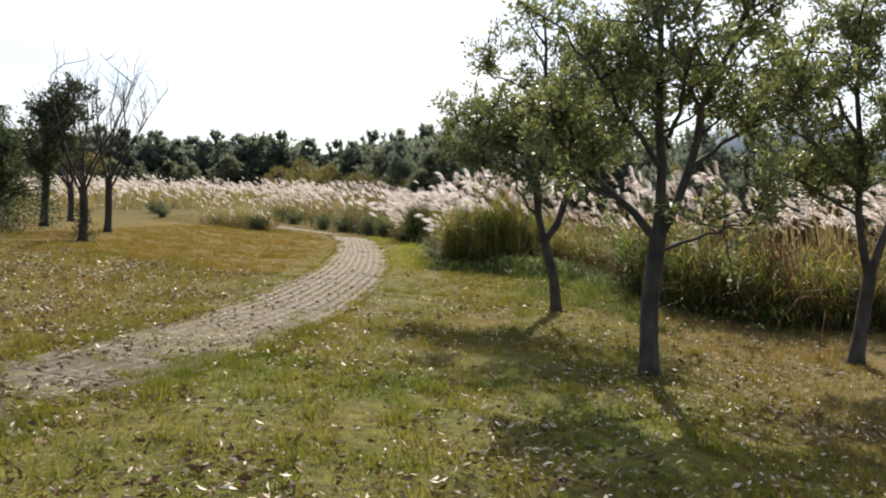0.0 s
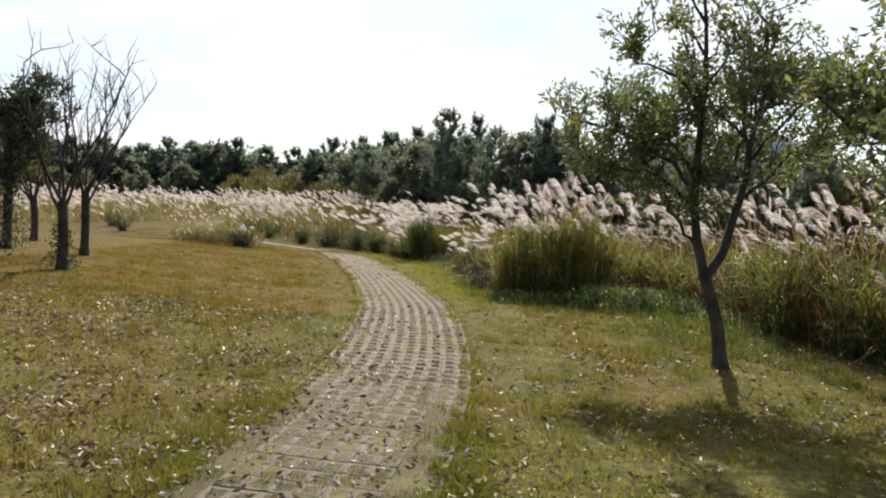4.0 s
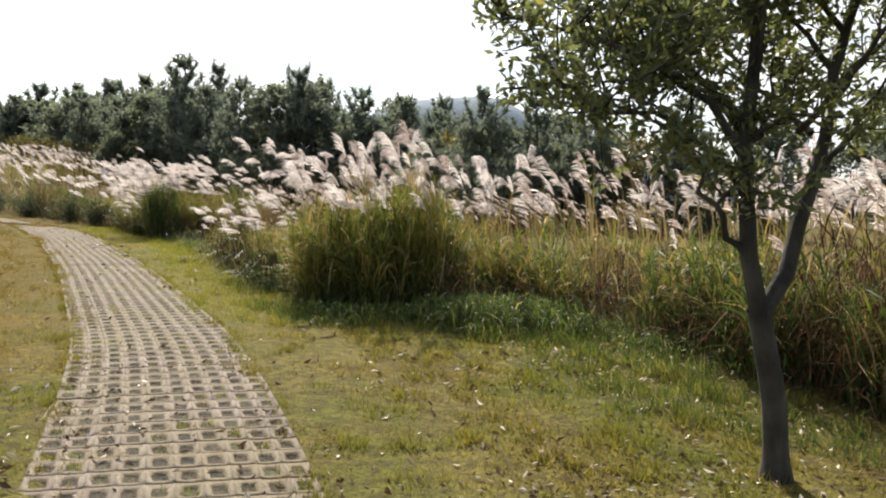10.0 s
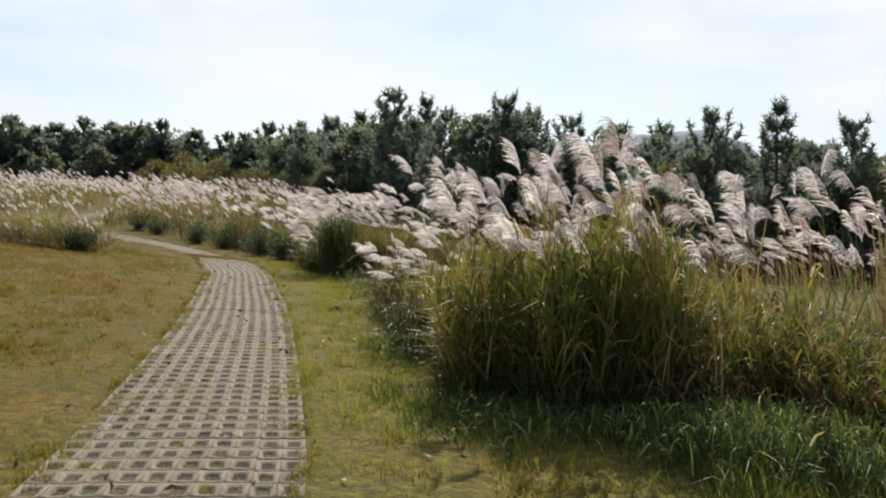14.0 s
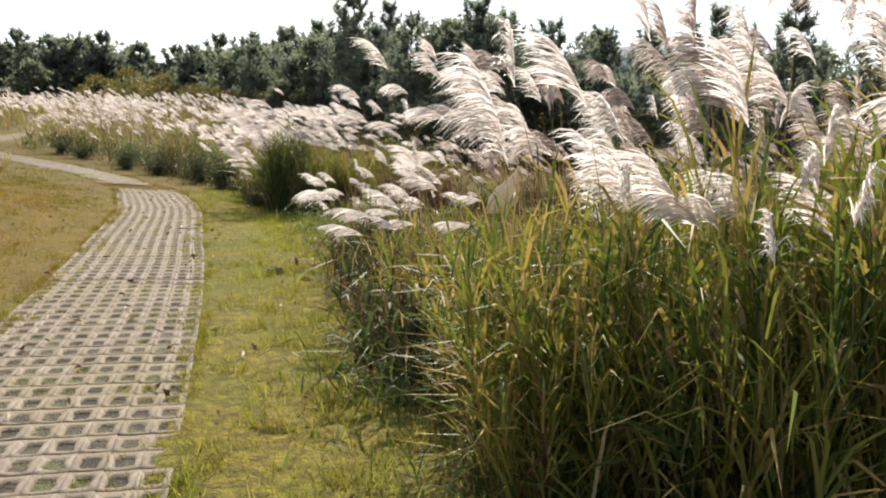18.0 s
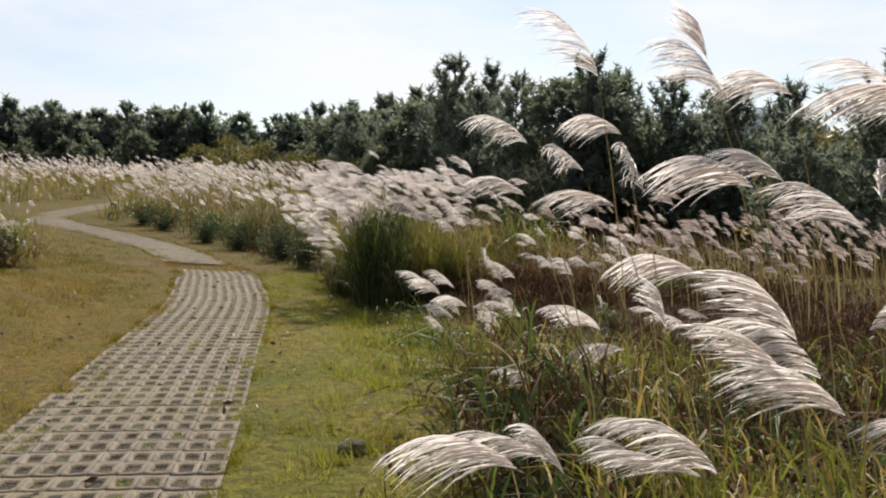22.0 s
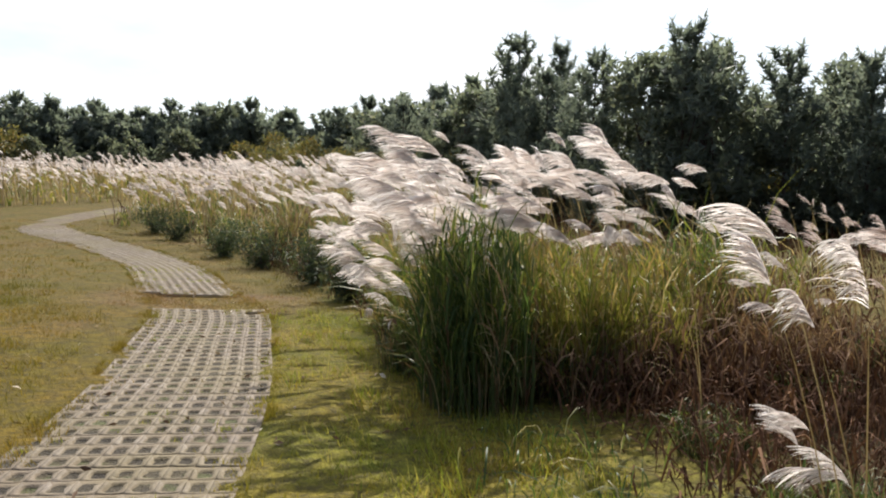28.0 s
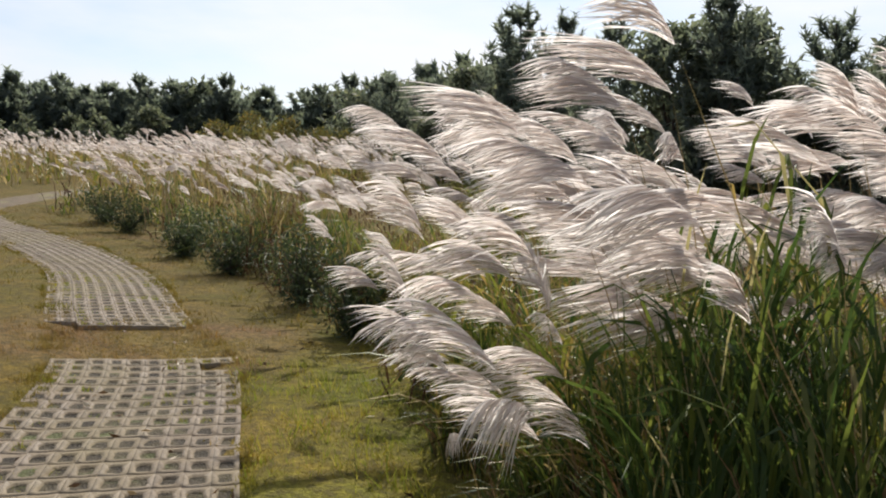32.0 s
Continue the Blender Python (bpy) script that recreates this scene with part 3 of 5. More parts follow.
prng = np.random.RandomState(11)
PLUMES = []
for k in range(8):
    st, fl = plume_ribbons(np.zeros((1, 3)), np.ones(1) * 0.45, 104, 5, 0.0034, prng, prng.uniform(0.66, 0.9))
    PLUMES.append((ribbons("plume", *fl, PLUME), st[0][0][-1]))
CURLS = []
for k in range(8):
    st, fl = plume_ribbons(np.zeros((1, 3)), np.ones(1) * 0.45, 84, 6, 0.0036, prng, prng.uniform(0.58, 0.84), 0.45, 0.55)
    CURLS.append((ribbons("plume", *fl, PLUME), st[0][0][-1]))
# The same curled heads in the dimmed, pinker colour.
PINK_CURLS = []
for me, tip0 in CURLS:
    pink = me.copy()
    pink.materials[0] = PINK_PLUME
    PINK_CURLS.append((pink, tip0))
FINE = []
for k in range(8):
    st, fl = plume_ribbons(np.zeros((1, 3)), np.ones(1) * 0.45, 80, 6, 0.0034, prng, prng.uniform(0.66, 0.92), 0.45, 0.85)
    FINE.append((ribbons("plume", *fl, PLUME), st[0][0][-1]))
LEAVES = {}
for key, mat in (("reed", REED), ("green", GREEN_REED)):
    LEAVES[key] = [ribbons("leaves", *clump_leaves(0.5, 1.45, 520, prng, 0.017, 4), mat) for _ in range(3)]
# Low dense blades, added in the darkened colour to make the clump feet look shaded.
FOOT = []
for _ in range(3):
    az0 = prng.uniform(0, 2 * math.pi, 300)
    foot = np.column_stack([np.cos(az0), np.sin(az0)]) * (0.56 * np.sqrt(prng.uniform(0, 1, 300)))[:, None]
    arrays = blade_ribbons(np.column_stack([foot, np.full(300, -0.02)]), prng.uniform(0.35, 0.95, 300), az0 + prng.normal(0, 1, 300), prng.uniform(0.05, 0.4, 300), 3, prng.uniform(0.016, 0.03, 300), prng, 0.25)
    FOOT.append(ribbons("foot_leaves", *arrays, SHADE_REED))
LEAVES["cane"] = []
for _ in range(3):
    az0 = prng.uniform(0, 2 * math.pi, 420)
    foot = np.column_stack([np.cos(az0), np.sin(az0)]) * (0.5 * np.sqrt(prng.uniform(0, 1, 420)))[:, None]
    arrays = blade_ribbons(np.column_stack([foot, np.full(420, -0.02)]), prng.uniform(0.8, 1.45, 420), az0, prng.uniform(0.02, 0.3, 420), 5, prng.uniform(0.008, 0.016, 420), prng, 0.28)
    LEAVES["cane"].append(ribbons("leaves", *arrays, CANE))
DEADTUFT = [ribbons("dead_straw", *clump_leaves(0.5, 1.1, 190, prng, 0.01), DEAD_REED) for _ in range(2)]


def stalk(H, lean, az, rng):
    """A bare flower stalk; returns its mesh and the place of its tip."""
    s = np.linspace(0, 1, 7)
    w = np.array((math.cos(az), math.sin(az), 0))
    P = (UP * (H * s)[:, None] + w * (lean * H * s ** 2)[:, None])[None]
    v, f = ribbon_arrays(np.concatenate([P, P]), np.tile(np.linspace(0.0065, 0.0038, 7), (2, 1)), np.array([(1.0, 0, 0), (0, 1.0, 0)]))
    return v, f, P[0, -1]


def grass_clump(x, y, h, r, n_plumes, key, rng, label, plume_h=(1.6, 2.15), lean_most=0.2, heads=None, tufts=2, pure=False):
    """A clump of silver grass: leaves, dry stalks at its foot and plumed flower stalks."""
    root = new("silver_grass_clump")
    root.location = (x, y, float(ground_z(x, y)))
    withered = pure and key == "reed"
    ft = part("foot_leaves", DEADTUFT[rng.randint(2)] if withered else FOOT[rng.randint(3)], root, "dry brown leaves at the foot" if withered else "dense leaves at the foot, coloured dark as if shaded")
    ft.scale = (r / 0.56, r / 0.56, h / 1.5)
    for i in range(tufts):
        lv = part("leaves", LEAVES[key if pure or (key == "cane" and i == 0) else ("green", "reed", "reed")[(i + (key == "reed")) % 3]][rng.randint(3)], root)
        lv.scale = (r / 0.6, r / 0.6, h / 1.45 * rng.uniform(0.82, 1.18))
        lv.location = (rng.normal(0, 0.16 * r), rng.normal(0, 0.16 * r), 0)
        lv.rotation_euler = (0, 0, rng.uniform(-1.2, 1.2))
    dd = part("dead_straw", DEADTUFT[rng.randint(2)], root, "brown dry stalks")
    dd.scale = (r / 0.55, r / 0.55, h / 1.3)
    vs, fs, count = [], [], 0
    for _ in range(n_plumes):
        a, q = rng.uniform(0, 2 * math.pi), r * math.sqrt(rng.uniform(0, 1)) * 0.85
        H, az, lean = rng.uniform(*plume_h), WIND + rng.normal(0, 0.7 if heads in (CURLS, PINK_CURLS) else 0.4), rng.uniform(0.05 if lean_most < 0.7 else 0.55, lean_most)
        v, f, tip = stalk(H - 0.25, lean, az, rng)
        o = np.array((q * math.cos(a), q * math.sin(a), 0))
        vs.append(v + o)
        fs.append([g + count for g in f])
        count += len(v)
        me, tip0 = (heads or PLUMES)[rng.randint(8)]
        pl = part("plume", me, root)
        sc = rng.uniform(0.85, 1.2) * (0.78 if plume_h[1] < 1.8 and lean_most < 0.7 and heads is FINE else 0.6 if withered else 1.0)
        turn = Matrix.Rotation(az - WIND, 4, "Z") @ Matrix.Rotation(-(rng.uniform(-0.1, 0.3) if heads in (CURLS, PINK_CURLS) else rng.uniform(0.0, 0.6)), 4, "Y") @ Matrix.Scale(sc, 4)
        pl.matrix_basis = Matrix.Translation(tip + o) @ turn @ Matrix.Translation(-Vector(tip0))
    if vs:
        part("stalk_tuft", mesh_of("stalk_tuft", np.concatenate(vs), [np.concatenate([g[i] for g in fs]) for i in range(2)], STEM), root)
    return tagged(root, label, "tall grass", "silver grass along the path")


crng = np.random.RandomState(5)
REEDY = "tall silver grass clump with yellow-green leaves and pale plumes"
GREENY = "dense green silver grass clump with pale plumes swept sideways"
for x, y, h, r, npl, key in (
        (2.3, 17.5, 0.95, 0.5, 6, "reed"), (3.0, 16.7, 0.75, 0.45, 3, "reed"), (3.7, 15.1, 1.2, 0.6, 7, "green"), (3.7, 13.6, 1.25, 0.6, 7, "green"),
        (3.9, 12.5, 1.3, 0.6, 8, "green"), (4.7, 11.8, 1.3, 0.6, 8, "green"), (5.7, 11.6, 1.3, 0.6, 8, "green"), (6.8, 11.4, 1.3, 0.6, 8, "green"),
        (1.9, 20.0, 1.25, 0.55, 9, "reed")):
    grass_clump(x, y, h, r, npl, key, crng, GREENY if key == "green" else REEDY, heads=CURLS)
for x, y, h, r, npl, key, hs in (
        (0.4, 17.8, 1.3, 0.45, 12, "reed", (1.4, 1.95)), (0.95, 17.4, 1.55, 0.5, 19, "green", (1.4, 2.15)), (1.2, 18.2, 1.5, 0.55, 11, "reed", (1.3, 2.3)), (1.5, 17.35, 1.55, 0.45, 16, "reed", (1.4, 2.3)),
        (1.75, 18.0, 1.45, 0.45, 10, "green", (1.5, 2.4)), (2.75, 17.6, 1.0, 0.5, 9, "reed", (1.4, 2.2)), (3.2, 17.3, 0.85, 0.45, 6, "green", (1.4, 2.1))):
    grass_clump(x, y, h, r, npl, key, crng, GREENY if key == "green" else REEDY, hs, 0.22, PINK_CURLS if y > 17.7 and x > 1.0 else CURLS, 5)
for x, y, h, r, npl, key, hs in ((0.6, 18.9, 1.05, 0.5, 4, "green", (1.6, 2.1)), (0.9, 19.7, 1.0, 0.45, 5, "green", (1.2, 2.2)), (1.7, 19.2, 1.2, 0.5, 8, "green", (1.3, 2.35)), (2.4, 18.6, 1.3, 0.5, 8, "reed", (1.5, 2.3))):
    grass_clump(x, y, h, r, npl, key, crng, "silver grass clump with plumes coloured a dimmer pinkish grey", hs, 0.22, PINK_CURLS, 3)
for x, y, h, r, npl, key in (
        (-0.9, 30.4, 1.6, 0.45, 28, "green"), (-0.5, 31.5, 1.4, 0.5, 19, "reed"), (0.35, 31.6, 0.9, 0.4, 2, "green"), (0.85, 32.2, 1.3, 0.4, 4, "green"), (-0.15, 30.75, 1.3, 0.4, 20, "cane"), (0.4, 30.95, 1.25, 0.42, 17, "cane"), (0.95, 31.7, 1.1, 0.42, 8, "cane"), (1.7, 32.8, 1.25, 0.45, 8, "green"),
        (-1.1, 31.5, 1.25, 0.5, 17, "reed"), (-1.4, 32.8, 1.15, 0.5, 11, "reed"), (-0.2, 32.0, 1.25, 0.5, 18, "reed"), (-1.5, 34.3, 1.1, 0.5, 10, "reed"), (-2.3, 36.6, 1.1, 0.5, 9, "reed")):
    grass_clump(x, y, h, r, npl, key, crng, GREENY if key == "green" else REEDY, (1.4, 2.15), 0.45, tufts=4 if key == "green" else 3, pure=key == "green")
for x, y, h, r, npl, hs, lean in ((0.4, 21.8, 1.0, 0.35, 8, (1.5, 2.35), 0.28), (1.2, 20.8, 1.1, 0.4, 9, (1.6, 2.35), 0.3), (0.85, 21.4, 1.0, 0.35, 7, (1.6, 2.35), 0.28),
                                  (0.3, 21.2, 0.9, 0.35, 3, (0.9, 1.3), 0.5), (0.15, 20.3, 0.8, 0.3, 9, (1.1, 1.75), 0.55), (0.6, 22.9, 0.9, 0.35, 3, (0.7, 1.2), 0.5), (1.2, 23.6, 0.8, 0.35, 3, (0.8, 1.3), 0.5), (0.1, 24.7, 0.8, 0.35, 13, (0.75, 1.3), 0.45),
                                  (0.5, 25.2, 0.7, 0.35, 5, (0.65, 1.1), 0.5), (0.85, 24.4, 0.75, 0.35, 4, (0.9, 1.35), 0.5), (0.55, 27.7, 0.45, 0.25, 4, (0.6, 1.0), 0.5), (1.6, 30.4, 0.5, 0.3, 5, (0.9, 1.5), 0.4),
                                  (2.4, 31.0, 0.5, 0.3, 5, (0.9, 1.6), 0.4), (3.2, 31.6, 0.6, 0.4, 4, (1.0, 1.6), 0.4), (4.2, 32.0, 0.6, 0.4, 4, (1.0, 1.6), 0.4), (0.55, 29.3, 0.4, 0.25, 2, (1.9, 2.2), 0.35),
                                  (0.05, 26.5, 0.4, 0.15, 4, (1.0, 1.95), 0.3), (-0.95, 30.8, 0.6, 0.2, 12, (1.0, 1.7), 0.9), (-1.15, 31.1, 0.5, 0.2, 8, (0.95, 1.6), 0.8), (-1.5, 31.6, 0.7, 0.25, 4, (0.7, 1.2), 0.6),
                                  (1.3, 25.0, 0.5, 0.3, 3, (0.9, 1.5), 0.4), (0.55, 20.4, 1.0, 0.35, 4, (1.1, 1.6), 0.3), (1.2, 27.0, 0.4, 0.3, 3, (1.0, 1.6), 0.4), (1.9, 28.6, 0.4, 0.3, 3, (1.0, 1.7), 0.4)):
    grass_clump(x, y, h, r, npl, "reed" if y < 26 else "green", crng, "loose clump of silver grass with drooping plumes", hs, lean, FINE, 1)

for x, y, h, r, npl in ((-7.1, 32.6, 0.85, 0.65, 28), (-7.9, 33.0, 0.95, 0.75, 32), (-8.8, 33.4, 0.95, 0.75, 30), (-9.6, 34.2, 0.85, 0.7, 20)):
    grass_clump(x, y, h, r, npl, "reed", crng, "broad pale grass clump standing alone on the lawn", (0.45, 1.55), 0.3, CURLS, 1, True)



def closed_head(x, y, z, length, width):
    """A closed, drop-shaped flower head that hangs on a thin stalk."""
    g = float(ground_z(x, y))
    v, f, tip = stalk(z + length * 0.5 - g, 0.06, 0.4, crng)
    root = new("closed_seed_head", mesh_of("stalk", v, f, STEM))
    root.location = (x, y, g)
    u, a = np.meshgrid(np.linspace(0, 1, 15), np.linspace(0, 2 * math.pi, 56, endpoint=False), indexing="ij")
    rad = width * 0.5 * np.sin(math.pi * u ** 1.35) ** 0.75 * (1 + 0.14 * np.sin(6 * a + 5 * u) + 0.1 * np.sin(15 * a + 2) + 0.07 * np.sin(9 * u * math.pi + 2 * a))
    droop = -u * length
    across = rad * np.cos(a) + 0.12 * length * np.sin(math.pi * u)
    slant = radians(33)
    V = np.stack([across * math.cos(slant) + droop * math.sin(slant), 0.6 * rad * np.sin(a), droop * math.cos(slant) - across * math.sin(slant)], -1) + tip
    ii, jj = np.meshgrid(np.arange(14), np.arange(56), indexing="ij")
    q = np.stack([ii * 56 + jj, ii * 56 + (jj + 1) % 56, (ii + 1) * 56 + (jj + 1) % 56, (ii + 1) * 56 + jj], -1).reshape(-1, 4)
    part("seed_head", smooth(mesh_of("seed_head", V, [q], HUSK)), root, "pale straw-brown husk")
    tagged(root, "pale brown closed seed head on a thin stalk", "seed head")


closed_head(0.22, 18.5, 1.57, 0.25, 0.1)

# the field behind: stalks and leaves beyond counting
frng = np.random.RandomState(21)


def field_points(n, x0, x1, y0, y1, deep0, deep1, along0=-1, along1=1e9):
    xy = np.column_stack([frng.uniform(x0, x1, n), frng.uniform(y0, y1, n)])
    d, al = edge_depth(xy)
    return xy[(d > deep0) & (d < deep1) & (al > along0) & (al < along1)]


def lumps(xy, scale=0.55, seed=5):
    return np.array([noise.noise(Vector((x * scale, y * scale, seed))) for x, y in xy])


def field(name, xy, nf, seg, fil_w, h0, h1, size, label, rim=0.45, veer=0.5, sweep=1.0, mat=PLUME):
    """Plumed stalks; along the rim of the field they stand lower."""
    depth = edge_depth(xy)[0]
    H = frng.uniform(h0, h1, len(xy)) + 0.5 * lumps(xy)
    H = H * (1 - rim * (1 - smoothstep(depth / 1.6)) * frng.uniform(0, 1, len(xy)))
    st, fl = plume_ribbons(on_ground(xy), H, nf, seg, fil_w, frng, size, veer, sweep)
    tagged(new(name, ribbons(name, *fl, mat)), label, "grass plumes", kind="stuff")
    return st


def open_ground(xy):
    """The mown nook and the low dead ground east of the path, where few stalks stand."""
    nook = (xy[:, 0] > -0.6) & (xy[:, 0] < 9) & (xy[:, 1] > 23.6) & (xy[:, 1] < 30.6 + 0.45 * np.maximum(xy[:, 0], 0))
    return nook | ((xy[:, 1] > 22) & (xy[:, 1] < 66) & (edge_depth(xy)[0] > 3.2 + 0.05 * np.maximum(xy[:, 1] - 34, 0)))


near = field_points(4200, -8, 12, 9, 46, 0.25, 5.0)
south = near[(near[:, 1] < 20.2) & (lumps(near, 0.9, 9) > np.where(near[:, 0] > 2.8, -0.12, 0.06))]
south = south[((south[:, 1] < 18.4) | (south[:, 0] > 1.9)) & ((south[:, 0] < 1.8) | (frng.uniform(0, 1, len(south)) < 0.6))]
east = south[:, 0] > 3.0 + frng.uniform(-0.8, 0.8, len(south))
st7 = field("pink_plume_field", south[east], 36, 4, 0.007, 1.3, 1.85, 0.75, "pinkish-beige grass plumes, curled", veer=0.75, sweep=0.45, mat=PINK_PLUME)
st1 = field("plume_field", south[~east], 36, 4, 0.0075, 1.4, 2.0, 0.8, "silvery grass plumes, curled and backlit", veer=0.75, sweep=0.45)
north = near[~open_ground(near) & (near[:, 1] > 29) & (edge_depth(near)[0] < 2.4) & (lumps(near, 0.8, 9) > -0.08) & (frng.uniform(0, 1, len(near)) < 0.85)]
st6 = field("north_plume_field", north, 40, 4, 0.0075, 1.2, 2.05, 0.8, "silvery grass plumes swept level by the wind")
mid = field_points(19000, -40, 24, 9, 84, 0.1, 13)
mid = mid[~open_ground(mid) & ((mid[:, 1] > 45) | ((edge_depth(mid)[0] > 4.6) & (mid[:, 1] < 24))) & (lumps(mid, 0.5, 9) > -0.3)]
st2 = field("far_plume_field", mid, 14, 3, 0.024, 0.95, 1.9, 0.95, "pale far field of silver grass plumes", 0.6, 0.9, mat=FAR_PLUME)
west = np.column_stack([frng.uniform(-62, -4, 4800), frng.uniform(47, 92, 4800)])
west = west[(edge_depth(west)[0] < -3.4) & (west[:, 1] > 57 + 0.25 * (west[:, 0] + 14) - np.where(west[:, 0] < -15, 0.6 * np.minimum(-15 - west[:, 0], 8), 0) + 2.0 * lumps(west, 0.2, 3))]
st3 = field("west_plume_field", west, 7, 3, 0.042, 0.8, 1.7, 1.0, "pale far field of silver grass plumes", 0.45, 0.9, mat=FAR_PLUME)
few = np.column_stack([frng.uniform(1.5, 7, 26), frng.uniform(24.5, 31, 26)])
st4 = field("stray_plumes", few[edge_depth(few)[0] > 0.4], 60, 6, 0.0046, 0.85, 1.6, 0.7, "single pinkish grass plumes over the dead grass", 0, mat=PINK_PLUME)
back = np.column_stack([frng.uniform(3, 14, 420), frng.uniform(27, 38, 420)])
back = back[edge_depth(back)[0] > 4]
st5 = field("low_plumes", back, 16, 3, 0.012, 0.7, 1.25, 0.6, "low pinkish seed heads behind the dead grass", 0, mat=PINK_PLUME)
for st in (st1, st2, st3, st4, st5, st6, st7):
    tagged(new("plume_stalks", ribbons("plume_stalks", *st, STEM)), "dry straw-coloured grass stalks", "grass stalks", kind="stuff")


def field_leaves(name, xy, h, n_each, width, seg, mat, label, uneven=0.45):
    n = len(xy) * n_each
    base = np.repeat(on_ground(xy), n_each, 0)
    hh = np.repeat(h * (0.85 + uneven * 1.6 * lumps(xy)), n_each)
    base[:, :2] += frng.normal(0, 0.2, (n, 2))
    rise = frng.uniform(0, 0.7, n) * hh * (frng.uniform(0, 1, n) < 0.75)
    base[:, 2] += rise
    az = frng.uniform(0, 2 * math.pi, n)
    arrays = blade_ribbons(base, np.maximum(np.minimum(hh * frng.uniform(0.35, 0.85, n), hh * frng.uniform(0.7, 1.25, n) - rise), 0.12 * hh), az, frng.uniform(0.2, 0.9, n), seg, width * frng.uniform(0.6, 1.4, n), frng)
    return tagged(new(name, ribbons(name, *arrays, mat)), label, "tall grass", kind="stuff")


pts = field_points(6000, -8, 12, 9, 46, 0.3, 4.5)
pts = pts[~((pts[:, 1] > 18.5) & (pts[:, 1] < 21) & (pts[:, 0] < 1.9))]
pts = pts[~open_ground(pts) & ((pts[:, 1] < 20.2) | (pts[:, 1] > 29))]
tone = lumps(pts, 0.8, 23) + frng.normal(0, 0.16, len(pts)) + np.where((pts[:, 0] > 2.6) & (pts[:, 1] < 17), -0.28, 0.0)
thin = (frng.uniform(0, 1, len(pts)) < 0.85) & (lumps(pts, 0.95, 77) > -0.1) & ~((pts[:, 0] > 2.1) & (pts[:, 0] < 3.5) & (pts[:, 1] > 15.7) & (pts[:, 1] < 18.0))
field_leaves("tall_grass_leaves", pts[thin & (tone > -0.05) & (tone < 0.2)], 1.2, 50, 0.013, 4, REED, "yellow-green leaves of the tall grass, backlit", 0.7)
field_leaves("green_grass_leaves", pts[thin & (tone >= 0.2)], 1.25, 50, 0.014, 4, GREEN_REED, "green leaves of the tall grass, backlit", 0.7)
# Brown leaves in the east; their darker colour also stands for the shaded front.
dull = (pts[:, 0] > 2.6) & (pts[:, 1] < 17) & (frng.uniform(0, 1, len(pts)) < 0.6)
field_leaves("shaded_withered_reeds", pts[thin & (tone <= -0.05) & dull], 1.15, 50, 0.012, 4, DEAD_LOW, "withered leaves of the tall grass, darkened for its shaded front", 0.7)
field_leaves("straw_grass_leaves", pts[thin & (tone <= -0.05) & ~dull], 1.1, 50, 0.011, 4, DEAD_REED, "dry brown leaves of the tall grass", 0.7)
pts = field_points(4800, -8, 9, 9, 42, 0.15, 1.5)
pts = pts[~open_ground(pts) & ((pts[:, 1] < 20.2) | (pts[:, 1] > 29))]
# Stalks added in a dark colour so that the grass feet look shaded.
field_leaves("shaded_undergrowth", pts, 0.75, 18, 0.018, 3, DEAD_LOW, "brown withered stalks at the foot of the tall grass, coloured dark for shade", 0.5)
field_leaves("reed_foot", pts[::2], 0.7, 22, 0.026, 3, SHADE_REED, "dense leaves at the foot of the tall grass, coloured dark as if shaded", 0.5)
pts = field_points(8500, -40, 22, 9, 84, 0.1, 9)
pts = pts[~open_ground(pts) & ((pts[:, 1] > 42) | (edge_depth(pts)[0] > 3))]
mixed = frng.uniform(0, 1, len(pts))
field_leaves("far_grass_leaves", pts[mixed < 0.5], 1.1, 16, 0.032, 4, REED, "olive leaves of the far tall grass")
field_leaves("far_green_leaves", pts[(mixed >= 0.5) & (mixed < 0.75)], 1.05, 16, 0.032, 4, GREEN_REED, "dark green leaves of the far tall grass")
field_leaves("far_withered_leaves", pts[mixed >= 0.75], 0.95, 18, 0.034, 4, DEAD_LOW, "brown withered leaves of the far tall grass")
field_leaves("west_grass_leaves", west[::2], 1.0, 9, 0.06, 3, REED, "olive leaves of the far tall grass")
pts = np.column_stack([frng.uniform(-0.4, 10, 3800), frng.uniform(21, 34, 3800)])
pts = pts[(edge_depth(pts)[0] > 0.3) & (pts[:, 0] > 0.25 + 0.5 * lumps(pts, 0.7) - 0.45 * (pts[:, 1] > 29))]
bare = np.column_stack([frng.uniform(-8, 22, 5000), frng.uniform(24, 64, 5000)])
bare = bare[open_ground(bare) & (edge_depth(bare)[0] > 2.5) & (bare[:, 1] > 31)]
field_leaves("withered_ground", bare, 0.55, 5, 0.036, 3, DEAD_LOW, "brown withered undergrowth before the wood", 0.5)
pts = pts[(pts[:, 0] < 6.5) & (pts[:, 1] > 22)]
field_leaves("dead_grass", pts, 0.44, 12, 0.014, 3, DEAD_LOW, "low brown dead grass and weeds", 0.6)
pts = np.column_stack([frng.uniform(-0.2, 2.6, 1750), frng.uniform(18.4, 25.8, 1750)])
pts = pts[(edge_depth(pts)[0] > 0.05) & (frng.uniform(0, 1, len(pts)) < np.clip((26 - pts[:, 1]) / 2.2, 0, 1))]
pts = pts[(pts[:, 1] > 19.3) | (pts[:, 0] > 0.45)]
tall = pts[pts[:, 1] < 23.6]
low = pts[pts[:, 1] >= 23.6]
field_leaves("low_reeds", tall[::6], 1.1, 24, 0.012, 5, GREEN_REED, "low green grass leaves beside the path", 0.5)
